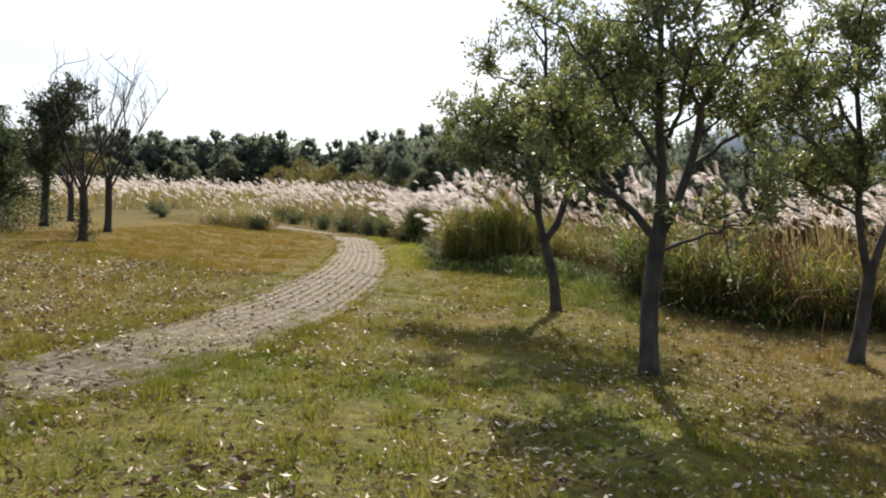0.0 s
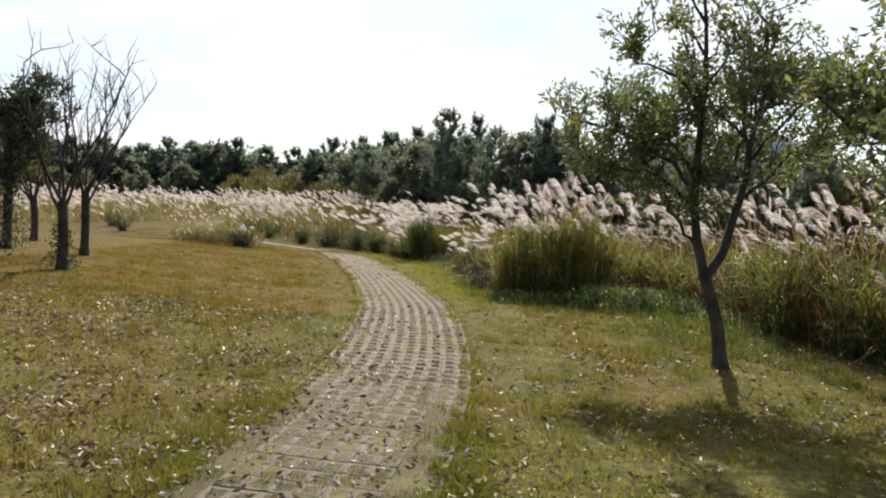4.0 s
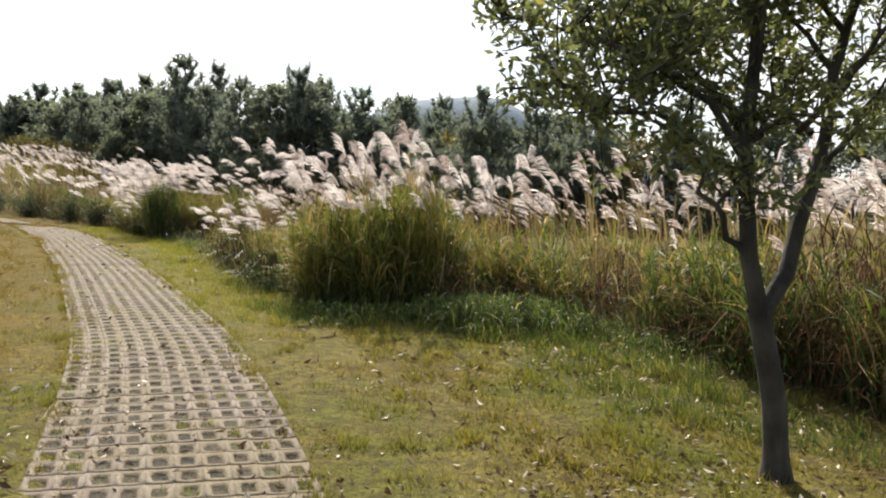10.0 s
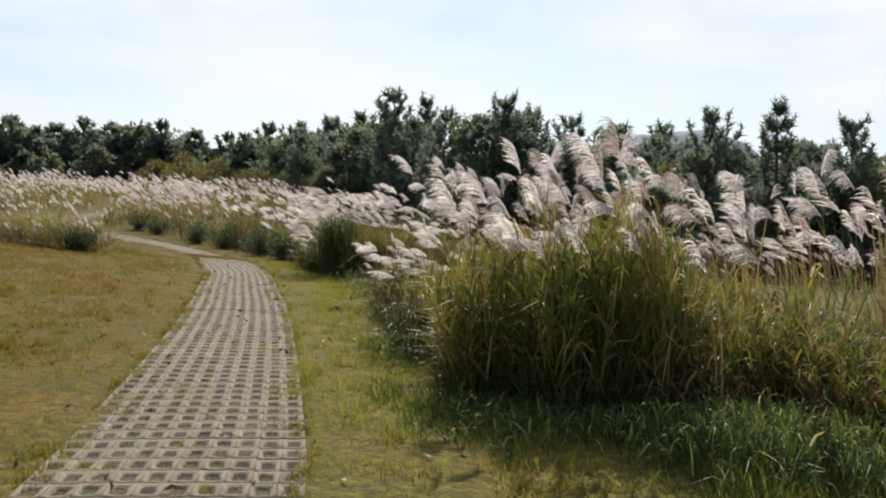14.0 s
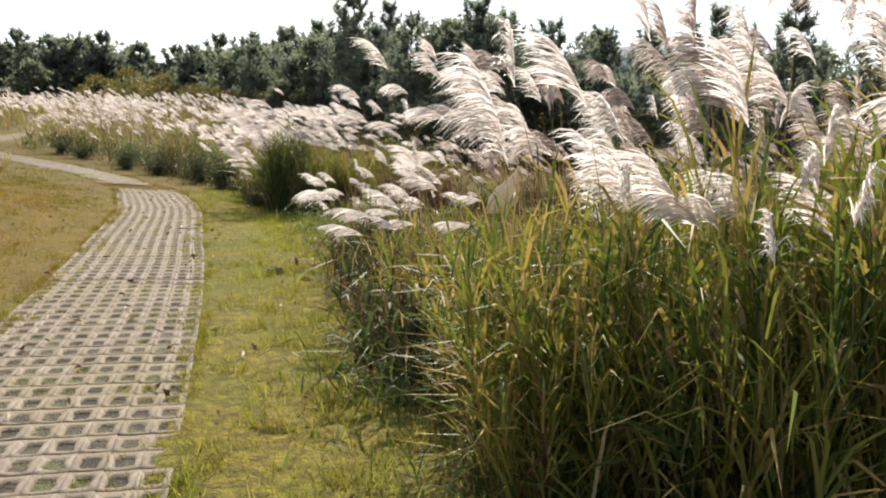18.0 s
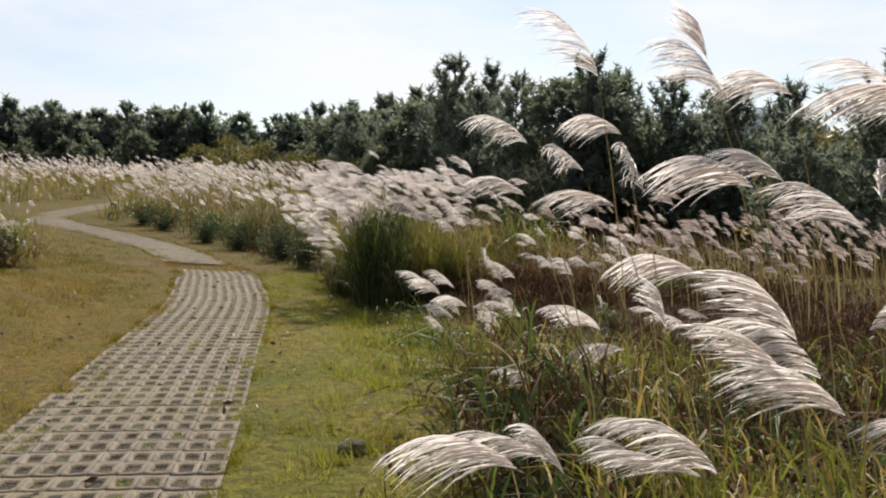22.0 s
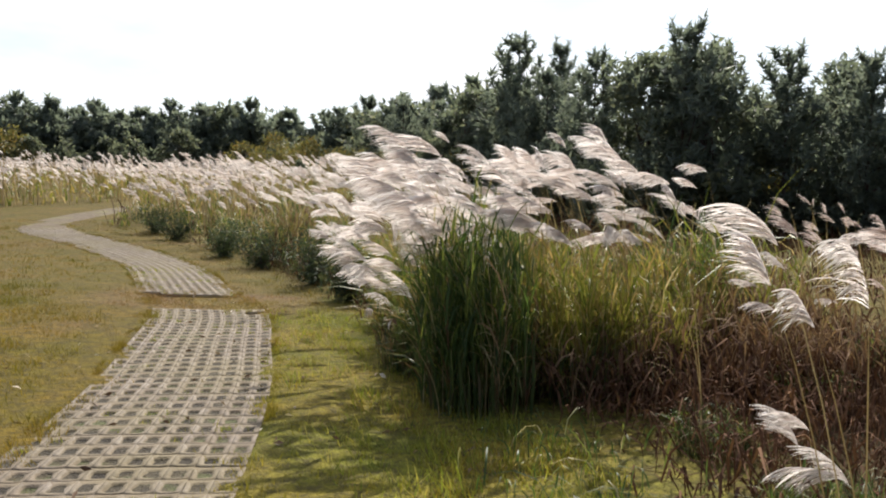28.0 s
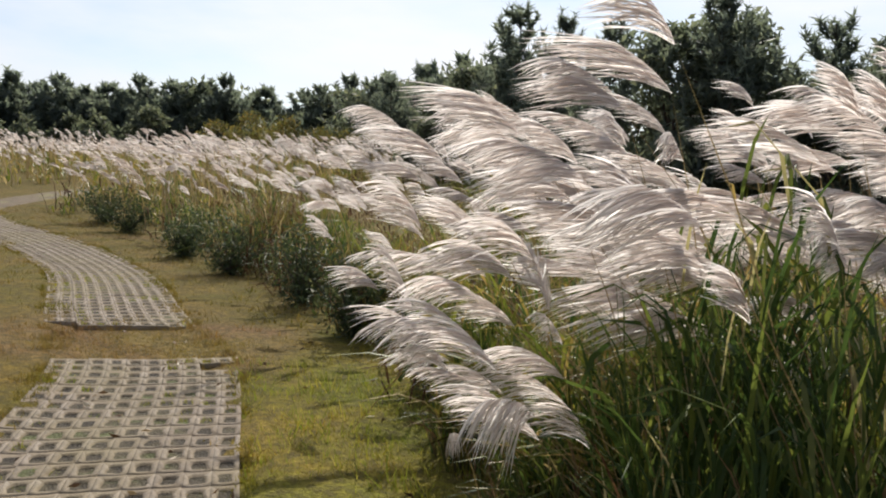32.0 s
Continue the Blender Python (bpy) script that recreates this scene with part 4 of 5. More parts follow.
field_leaves("low_straw_reeds", tall[1::6], 1.0, 20, 0.011, 4, DEAD_REED, "yellow and straw-coloured grass leaves beside the path", 0.5)
field_leaves("low_yellow_reeds", tall[2::10], 1.1, 22, 0.012, 5, REED, "yellow-green grass leaves beside the path", 0.5)
# Withered stalks whose dark colour stands in for the thicket's inner shade.
field_leaves("low_dead_reeds", tall[::2], 1.05, 24, 0.01, 5, DEAD_LOW, "low withered stalks beside the path, coloured dark for shade", 0.5)
field_leaves("verge_foot", tall, 0.85, 18, 0.026, 3, SHADE_REED, "dense leaves at the foot of the grass beside the path, coloured dark as if shaded", 0.5)
field_leaves("verge_reeds", low[::7], 0.7, 26, 0.011, 5, GREEN_REED, "knee-high green grass leaves beside the path", 0.5)
field_leaves("verge_dead_reeds", low, 0.62, 26, 0.01, 5, DEAD_LOW, "knee-high withered stalks beside the path", 0.5)
stubble = np.column_stack([frng.uniform(-0.35, 2.4, 420), frng.uniform(30.2, 32.8, 420)])
field_leaves("cane_straw", stubble[::2], 1.0, 16, 0.012, 4, DEAD_REED, "dry brown stems among the yellow canes", 0.5)
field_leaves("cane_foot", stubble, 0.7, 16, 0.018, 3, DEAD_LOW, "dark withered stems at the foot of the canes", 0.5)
weeds = np.column_stack([frng.uniform(-0.6, 0.4, 260), frng.uniform(25.4, 28.0, 260)])
field_leaves("low_weeds", weeds[lumps(weeds, 0.9, 14) > 0.0], 0.15, 14, 0.012, 3, GREEN_REED, "low green weeds on the shaded verge", 0.6)
pts = field_points(3000, -3, 8, 9, 30, -0.4, 0.4)
field_leaves("grass_fringe", pts[::2], 0.4, 16, 0.009, 4, GREEN_REED, "green uncut grass at the foot of the tall grass", 0.6)

# Uncut grass; its dark green also stands for the shadow of the clumps.
knee = np.column_stack([frng.uniform(-0.1, 3.4, 1500), frng.uniform(14.2, 17.2, 1500)])
depth = edge_depth(knee)[0]
knee = knee[(depth > -0.85) & (depth < 0.35) & (lumps(knee, 1.1, 61) + 0.35 * depth > -0.22)]
field_leaves("knee_grass", knee, 0.38, 13, 0.011, 4, GREEN_REED, "knee-high green grass before the tall clumps, coloured dark to deepen their shadow", 0.6)

# ---- trees ----


def tube_arrays(P, rad, k=7):
    """A tapered tube along the line P (s, 3)."""
    s = len(P)
    t = unit(np.gradient(P, axis=0))
    ref = np.array((0.3, 0.9, 0.1))
    u = unit(np.cross(t, ref))
    w = np.cross(t, u)
    a = np.linspace(0, 2 * math.pi, k, endpoint=False)
    V = P[:, None] + (u[:, None] * np.cos(a)[:, None] + w[:, None] * np.sin(a)[:, None]) * np.asarray(rad)[:, None, None]
    f = [(i * k + j, i * k + (j + 1) % k, (i + 1) * k + (j + 1) % k, (i + 1) * k + j) for i in range(s - 1) for j in range(k)]
    return V.reshape(-1, 3), np.array(f)


def join_tubes(name, tubes, mat):
    vs, fs, n = [], [], 0
    for P, rad, k in tubes:
        v, f = tube_arrays(P, rad, k)
        vs.append(v)
        fs.append(f + n)
        n += len(v)
    return smooth(mesh_of(name, np.concatenate(vs), [np.concatenate(fs)], mat))


def bough(p, d, length, rng, bend=0.25, lift=0.15, n=8):
    if np.ndim(d) == 2:
        d = d[0]
    pts, d = [np.array(p, float)], np.array(d, float)
    for _ in range(n - 1):
        d = unit(d + rng.normal(0, bend, 3) * 0.4 + UP * lift * 0.25)
        pts.append(pts[-1] + d * length / (n - 1))
    return np.array(pts), d


def leaf_arrays(P, D, size, rng):
    """Pointed leaves, folded along the midrib: P (n, 3) where they are fixed, D (n, 3) the way they point."""
    n = len(P)
    D = unit(D)
    side = unit(np.cross(D, rng.normal(0, 1, (n, 3))))
    nor = np.cross(side, D)
    L = size * rng.uniform(0.65, 1.25, n)
    Wd = L * rng.uniform(0.3, 0.42, n)
    V = np.stack([P, P + D * (L * 0.5)[:, None] + side * (Wd * 0.55)[:, None] + nor * (L * 0.06)[:, None],
                  P + D * L[:, None] - nor * (L * 0.16)[:, None], P + D * (L * 0.5)[:, None] - side * (Wd * 0.55)[:, None] + nor * (L * 0.06)[:, None]], 1)
    b = (np.arange(n) * 4)[:, None]
    return V.reshape(-1, 3), [np.concatenate([b + np.array([[0, 1, 2]]), b + np.array([[0, 2, 3]])])]


def broadleaf(name, x, y, stems, rng, leaf, n_leaf, label, bark=BARK, mat=FOLIAGE, trunk_r=0.085):
    """stems: (start height, direction, length, radius) of the main limbs, from a trunk that ends at the fork."""
    root = new(name)
    root.location = (x, y, float(ground_z(x, y)) - 0.03)
    trunk_line = stems[0]
    trunk_tubes = [(trunk_line, trunk_r * np.concatenate([[1.45, 1.1], np.linspace(1.0, 0.9, len(trunk_line) - 2)]), 10)]
    part("trunk", join_tubes("trunk", trunk_tubes, bark), root)
    tips, limbs = [], []
    for p, d, length, rad, twigs in stems[1]:
        P, _ = bough(p, d, length, rng, 0.3, 0.25, 10)
        if np.ndim(d) == 2:
            P = resample3(np.vstack([[p], d]), 10) + np.vstack([np.zeros((2, 3)), rng.normal(0, 0.02, (8, 3))])
        tubes = [(P, np.linspace(rad, rad * 0.3, 10), 7)]
        for _ in range(twigs):
            i = rng.randint(3, 10)
            a = rng.uniform(0, 2 * math.pi)
            dd = unit(np.array((math.cos(a), math.sin(a), rng.uniform(0.05, 0.8))) + (P[i] - P[i - 1]) * 2)
            Q, _ = bough(P[i], dd, rng.uniform(0.3, 0.75), rng, 0.45, 0.2, 6)
            tubes.append((Q, np.linspace(rad * 0.4, 0.006, 6), 5))
            for _ in range(4):
                k = rng.randint(1, 6)
                S, _ = bough(Q[k], unit(rng.normal(0, 1, 3) + UP * 0.5), rng.uniform(0.2, 0.5), rng, 0.4, 0.2, 4)
                tubes.append((S, np.linspace(0.008, 0.003, 4), 4))
                tips.append(S)
            tips.append(Q[3:])
        tips.append(P[-3:])
        part("limb", join_tubes("limb", tubes, bark), root)
    hub, way = [], []
    for S in tips:
        for i in range(1, len(S)):
            if i == len(S) - 1 or rng.uniform(0, 1) < 0.45:
                hub.append(S[i])
                way.append(unit(S[i] - S[i - 1]))
    hub, way = np.array(hub), np.array(way)
    idx = rng.randint(0, len(hub), n_leaf)
    D = unit(unit(rng.normal(0, 1, (n_leaf, 3))) + way[idx] * 0.6 + UP * 0.1)
    pts = hub[idx] + D * rng.uniform(0.0, 0.05, (n_leaf, 1)) - way[idx] * rng.uniform(0, 0.07, (n_leaf, 1)) + rng.normal(0, 0.045, (n_leaf, 3))
    v, f = leaf_arrays(pts, D, leaf, rng)
    part("crown", mesh_of("crown", v, f, mat), root)
    return tagged(root, label, "tree")


def line(*p):
    return resample3(np.array(p, float))


def resample3(p, n=9):
    d = np.concatenate([[0], np.cumsum(np.linalg.norm(np.diff(p, axis=0), axis=1))])
    s = np.linspace(0, d[-1], n)
    q = np.column_stack([np.interp(s, d, p[:, i]) for i in range(3)])
    q[1:-1] = (q[:-2] + 2 * q[1:-1] + q[2:]) / 4
    return q


trng = np.random.RandomState(3)
TREE = "small evergreen tree with glossy leaves on the lawn"
broadleaf("tree", 1.63, 11.55, (line((0, 0, 0), (-0.05, 0, 0.5), (-0.22, 0, 1.06)), [
    ((-0.21, 0, 1.03), [(-0.33, 0.02, 1.4), (-0.35, 0.05, 1.9), (-0.25, 0.1, 2.8), (-0.25, 0.1, 4.1)], 0, 0.056, 14), ((-0.19, 0, 1.03), [(0.04, 0, 1.32), (0.13, 0, 1.65), (0.2, 0, 2.0), (0.3, -0.05, 2.8), (0.45, 0, 3.6)], 0, 0.056, 12),
    ((-0.34, 0.03, 1.9), [(-0.6, 0.1, 2.28), (-1.05, 0.45, 2.55), (-1.5, 0.9, 2.78)], 0, 0.028, 12), ((-0.34, 0.03, 1.75), [(-0.55, 0.15, 2.0), (-0.9, 0.2, 2.16), (-1.45, 0.2, 2.28)], 0, 0.024, 9),
    ((0.2, 0, 1.9), [(0.55, 0.1, 2.2), (0.9, 0.1, 2.45), (1.15, 0.1, 2.6)], 0, 0.026, 8), ((0.25, 0, 2.3), [(0.6, -0.1, 2.75), (0.85, -0.15, 3.0), (1.0, -0.1, 3.15)], 0, 0.024, 7),
    ((-0.31, 0.02, 1.36), [(-0.5, 0.05, 1.6), (-0.62, 0.08, 1.82), (-0.74, 0.1, 2.06)], 0, 0.024, 3), ((-0.33, 0.08, 2.15), [(-0.45, 0.5, 2.5), (-0.48, 0.9, 2.7), (-0.5, 1.25, 2.8)], 0, 0.024, 6),
    ((0.1, 0, 2.1), [(0.1, 0.5, 2.4), (0.1, 0.75, 2.65), (0.12, 0.95, 2.9)], 0, 0.022, 5), ((0.0, 0, 2.1), [(0.0, -0.4, 2.4), (-0.1, -0.7, 2.7), (-0.1, -0.9, 3.0)], 0, 0.022, 5),
    ((-0.25, 0.1, 3.0), [(-0.5, 0.1, 3.15), (-0.9, 0.1, 3.3), (-1.2, 0.1, 3.4)], 0, 0.022, 5)]), trng, 0.074, 18500, "small evergreen tree forked low into two stems on the lawn", trunk_r=0.075)
broadleaf("tree", 2.0, 7.75, (line((0, 0, 0), (-0.03, 0, 0.65), (0.03, 0, 1.38)), [
    ((0.0, 0, 1.34), [(-0.28, 0, 1.66), (-0.55, 0.05, 1.86), (-1.0, 0.1, 2.4)], 0, 0.045, 12), ((0.02, 0, 1.36), [(0.06, 0, 1.8), (0.03, 0.05, 2.4), (0.0, 0.1, 3.4), (-0.05, 0.1, 4.3)], 0, 0.055, 14),
    ((0.05, 0, 1.36), [(0.2, 0, 1.62), (0.3, 0, 2.05), (0.45, -0.05, 2.8), (0.75, -0.1, 3.5), (1.05, -0.1, 4.0)], 0, 0.05, 14), ((0.02, 0, 1.2), [(0.4, 0.05, 1.36), (0.8, 0.1, 1.46), (1.15, 0.1, 1.52)], 0, 0.02, 3),
    ((0.3, 0, 2.0), [(0.7, 0.15, 2.3), (1.1, 0.2, 2.5), (1.45, 0.2, 2.68)], 0, 0.026, 8), ((0.03, 0, 2.0), [(-0.35, -0.1, 2.5), (-0.7, -0.15, 2.9), (-0.95, -0.2, 3.2)], 0, 0.03, 8),
    ((0.1, 0, 2.2), [(0.1, 0.5, 2.6), (0.1, 0.75, 2.8), (0.1, 0.95, 3.05)], 0, 0.024, 6), ((0.1, 0, 2.3), [(0.1, -0.5, 2.7), (0.05, -0.75, 2.9), (0.05, -0.95, 3.15)], 0, 0.024, 6)]),
    trng, 0.074, 18500, TREE + ", broad crown", trunk_r=0.088)
broadleaf("tree", 4.75, 9.3, (line((0, 0, 0), (0.05, 0, 0.5), (0.11, 0, 1.02)), [
    ((0.1, 0, 1.0), [(-0.02, 0, 1.4), (-0.05, 0.05, 2.2), (-0.1, 0.1, 3.2), (-0.1, 0.1, 4.1)], 0, 0.05, 14), ((0.11, 0, 1.0), [(0.25, 0, 1.5), (0.35, 0, 2.2), (0.5, 0, 3.2), (0.6, 0, 4.0)], 0, 0.055, 13),
    ((-0.05, 0.04, 2.0), [(-0.5, 0, 2.4), (-0.9, 0, 2.7), (-1.25, 0, 2.9)], 0, 0.028, 9), ((-0.07, 0.06, 2.6), [(-0.5, -0.1, 3.1), (-0.85, -0.1, 3.45), (-1.1, -0.1, 3.75)], 0, 0.026, 8),
    ((-0.03, 0.02, 1.7), [(-0.4, 0.1, 1.95), (-0.75, 0.1, 2.12), (-1.05, 0.1, 2.2)], 0, 0.022, 6), ((0.35, 0, 2.1), [(0.7, 0.2, 2.5), (1.0, 0.25, 2.8), (1.2, 0.25, 3.1)], 0, 0.028, 7)]),
    trng, 0.074, 17500, TREE + ", two stems", trunk_r=0.08)
# the western group: leafy and bare trees
broadleaf("tree", -8.9, 16.0, (line((0, 0, 0), (0.03, 0, 0.4), (0.0, 0, 0.8)), [((0, 0, 0.7), (0.05, 0, 1), 1.1, 0.04, 10), ((0, 0, 0.5), (-0.4, 0, 0.9), 1.0, 0.035, 9), ((0, 0, 0.3), (0.5, 0, 0.8), 0.7, 0.03, 7),
          ((0, 0, 0.2), (-0.5, -0.2, 0.5), 0.8, 0.03, 8)]), trng, 0.11, 5200, "dark leafy evergreen tree, low and bushy", mat=SHRUB, trunk_r=0.06)
broadleaf("tree", -9.9, 20.3, (line((0, 0, 0), (0.05, 0, 1.2), (0.0, 0, 2.5)), [((0, 0, 2.4), (0.05, 0, 1), 1.1, 0.05, 12), ((0, 0, 1.9), (-0.4, 0, 0.7), 0.7, 0.035, 9), ((0, 0, 2.0), (0.45, 0, 0.6), 0.6, 0.035, 9), ((0, 0, 1.4), (0.3, 0.2, 0.6), 0.5, 0.025, 6), ((0, 0, 1.2), (-0.3, -0.1, 0.6), 0.5, 0.025, 6)]),
    trng, 0.12, 5200, "slender tree with a dense dark top", mat=SHRUB, trunk_r=0.09)


def bare_tree(x, y, h, rng, label, lean=0.0):
    root = new("bare_tree")
    root.location = (x, y, float(ground_z(x, y)) - 0.03)
    fork = h * 0.33
    part("trunk", join_tubes("trunk", [(line((0, 0, 0), (0.02, 0, fork * 0.5), (lean * 0.1, 0, fork)), np.array([1.5, 1.15, 1, 1, 1, 1, 1, 0.95, 0.9]) * 0.085, 9)], DEAD_BARK), root)
    for k in range(6):
        a = k * 1.05 + rng.uniform(-0.3, 0.3)
        P, _ = bough((lean * 0.1, 0, fork * rng.uniform(0.75, 1)), (math.cos(a) * 0.5 + lean, math.sin(a) * 0.4, 1), h * rng.uniform(0.5, 0.68), rng, 0.28, 0.3, 10)
        tubes = [(P, np.linspace(0.03, 0.008, 10), 6)]
        for _ in range(8):
            i = rng.randint(3, 10)
            dd = unit(np.array((rng.uniform(-0.8, 0.8), rng.uniform(-0.6, 0.6), 1)))
            Q, _ = bough(P[i], dd, rng.uniform(0.4, 1.0), rng, 0.4, 0.3, 6)
            tubes.append((Q, np.linspace(0.012, 0.004, 6), 4))
            for _ in range(2):
                S, _ = bough(Q[rng.randint(2, 6)], unit(rng.normal(0, 0.6, 3) + UP), rng.uniform(0.2, 0.45), rng, 0.3, 0.3, 4)
                tubes.append((S, np.linspace(0.007, 0.003, 4), 3))
        part("limb", join_tubes("limb", tubes, DEAD_BARK), root)
    return tagged(root, label, "tree")


bare_tree(-8.4, 20.5, 4.1, trng, "bare leafless tree with thin upright branches", 0.12)
bare_tree(-7.5, 17.05, 3.6, trng, "bare leafless tree with ivy round its trunk", -0.05)
bare_tree(-10.7, 23.5, 3.4, trng, "bare leafless tree among the western trees", -0.2)


def ivy(x, y, h, r, n, rng, label):
    pts = np.column_stack([rng.normal(0, r, n), rng.normal(0, r, n), rng.uniform(0.03, h, n)])
    pts[:, :2] *= (1.25 - 0.75 * pts[:, 2:] / h)
    v, f = leaf_arrays(pts, rng.normal(0, 1, (n, 3)), 0.08, rng)
    ob = new("ivy", mesh_of("ivy", v, f, SHRUB))
    ob.location = (x, y, float(ground_z(x, y)))
    tagged(ob, label, "ivy")


ivy(-7.5, 17.05, 0.75, 0.13, 420, trng, "green ivy climbing the foot of a bare trunk")
ivy(-9.0, 16.4, 2.6, 0.3, 2600, trng, "dense dark ivy and brush round a trunk")
ivy(-9.9, 20.3, 1.7, 0.2, 900, trng, "dark ivy on a slender trunk")
ivy(-10.4, 18.2, 2.6, 0.45, 2600, trng, "dark evergreen brush beside the western trees")
ivy(-9.7, 17.4, 2.2, 0.42, 2400, trng, "dark evergreen brush beside the western trees")
ivy(-10.9, 20.6, 1.8, 0.5, 2400, trng, "dark evergreen brush beside the western trees")


def pine_mesh(h, rng, whorls=9, spread=0.4, needle=0.34, nn=9, wide=0.055, open_top=0.5):
    """Trunk, boughs and needle brushes of a black pine: dense below, with upright shoots that stand apart at the top."""
    tubes = [(line((0, 0, 0), (rng.uniform(-0.15, 0.15), 0, h * 0.5), (rng.uniform(-0.1, 0.1), rng.uniform(-0.1, 0.1), h * 0.97)), np.linspace(0.014, 0.003, 9) * h, 5)]
    P, D = [], []

    def brush(foot, way, n):
        for i in range(n):
            P.append(foot + way * (0.13 * i) + rng.normal(0, 0.025, 3))
            D.append(way)

    for k in range(whorls):
        q = k / (whorls - 1)
        z = h * (0.06 + 0.84 * q)
        reach = h * spread * (1 - q ** 1.5 * 0.82) * (0.55 + 0.45 * min(1.0, q * 6)) * rng.uniform(0.75, 1.2)
        nb = rng.randint(5, 8) if q < 0.8 else rng.randint(3, 6)
        for j in range(nb):
            a = 2 * math.pi * j / nb + rng.uniform(-0.5, 0.5)
            B, d = bough((0, 0, z), (math.cos(a), math.sin(a), 0.15 + 0.35 * q), reach * rng.uniform(0.55, 1.15), rng, 0.3, 0.7, 7)
            tubes.append((B[::3], np.linspace(0.0045 * h, 0.008, 3), 3))
            for i in range(2, 7):
                for _ in range(2 if q > open_top else 5):
                    way = unit(rng.normal(0, 0.6, 3) + UP * (0.9 + q) + d * 0.7)
                    brush(B[i] + rng.normal(0, 0.06 if q > open_top else 0.26, 3), way, 2)
            brush(B[-1], unit(d + UP * 1.1), 4)
    brush(np.array((0, 0, h * 0.9)), UP, max(4, int(h * 0.09 / 0.13)))
    P, D = np.array(P), np.array(D)
    n = len(P) * nn
    base = np.repeat(P, nn, 0)
    d = unit(np.repeat(D, nn, 0) * 0.75 + unit(rng.normal(0, 1, (n, 3))) * 0.9)
    ln = needle * rng.uniform(0.6, 1.15, n)
    sd = unit(np.cross(d, rng.normal(0, 1, (n, 3))))
    return join_tubes("trunk", tubes, PINE_BARK), spikes("crown", base, base + d * ln[:, None], np.full(n, wide), sd, NEEDLE)


def crown_mesh(h, r, rng, n, leaf, mat, low=0.15):
    """Trunk and a lumpy crown of many leaves, with gaps between its lumps."""
    tubes, lumps = [(line((0, 0, 0), (0.05 * h, 0, h * 0.4), (0, 0, h * 0.75)), np.linspace(0.022, 0.006, 9) * h, 6)], []
    for _ in range(26):
        a, u = rng.uniform(0, 2 * math.pi), rng.uniform(0, 1)
        z = h * (low + (0.95 - low) * u)
        rr = r * math.sin(math.pi * min(0.98, 0.22 + 0.72 * u)) * rng.uniform(0.45, 1.0)
        c = np.array((math.cos(a) * rr, math.sin(a) * rr, z))
        P = resample3(np.array([(0, 0, z * 0.55), c * 0.6 + np.array((0, 0, z * 0.28)), c]), 5)
        tubes.append((P[::2], np.linspace(0.006 * h, 0.008, 3), 3))
        lumps.append((c, r * rng.uniform(0.2, 0.36)))
    pts = []
    for c, q in lumps:
        k = n // 26
        pts.append(c + unit(rng.normal(0, 1, (k, 3))) * (q * rng.uniform(0.3, 1.15, k)[:, None]) * np.array((1, 1, 0.8)))
    pts = np.concatenate(pts)
    v, f = leaf_arrays(pts, rng.normal(0, 1, (len(pts), 3)), leaf, rng)
    return join_tubes("trunk", tubes, PINE_BARK), mesh_of("crown", v, f, mat)


def woodland(name, meshes, label):
    root = new(name)
    part("trunk", meshes[0], root)
    part("crown", meshes[1], root)
    return tagged(root, label, "tree", "trees behind the grass field")


wrng = np.random.RandomState(17)
KINDS = {
    "pine": [woodland("pine_tree", pine_mesh(8, wrng, 9, 0.46, 0.38, 4, 0.1, 0.66), "dark green pine with upright shoots") for _ in range(4)],
    "far_pine": [woodland("pine_tree", pine_mesh(8, wrng, 7, 0.5, 0.6, 2, 0.25, 0.7), "dark green pine with upright shoots") for _ in range(4)],
    "thin": [woodland("pine_tree", pine_mesh(8, wrng, 9, 0.3, 0.34, 7, 0.06, 0.3), "young pine with open whorls of branches") for _ in range(2)],
    "round": [woodland("broadleaf_tree", crown_mesh(8, 3.6, wrng, 3200, 0.44, WOODS, 0.04), "dark rounded broadleaf tree at the wood's edge") for _ in range(2)],
    "far_round": [woodland("broadleaf_tree", crown_mesh(8, 3.6, wrng, 1300, 0.75, WOODS, 0.04), "dark rounded broadleaf tree at the wood's edge") for _ in range(2)],
    "autumn": [woodland("autumn_tree", crown_mesh(5, 3.2, wrng, 1800, 0.36, AUTUMN, 0.03), "yellowing autumn tree at the wood's edge") for _ in range(2)]}
USED = set()


def plant(kind, x, y, h):
    if y > 88 and kind in ("pine", "thin"):
        kind = "far_pine"
    if y > 80 and kind == "round":
        kind = "far_round"
    src = KINDS[kind][wrng.randint(len(KINDS[kind]))]
    full = {"pine": 8, "far_pine": 8, "thin": 8, "round": 8, "far_round": 8, "autumn": 5}[kind]
    h = max(2.0, h + 0.4 - float(ground_z(x, y)))
    s = h / full
    m = Matrix.Translation((x, y, float(ground_z(x, y)) - 0.1)) @ Matrix.Rotation(wrng.uniform(0, 6.28), 4, "Z") @ Matrix.Diagonal((s * wrng.uniform(0.9, 1.15), s * wrng.uniform(0.9, 1.15), s, 1))
    if src not in USED:
        USED.add(src)
        src.matrix_basis = m
    else:
        ob = copy_thing(src, m)
        ob.matrix_basis = m


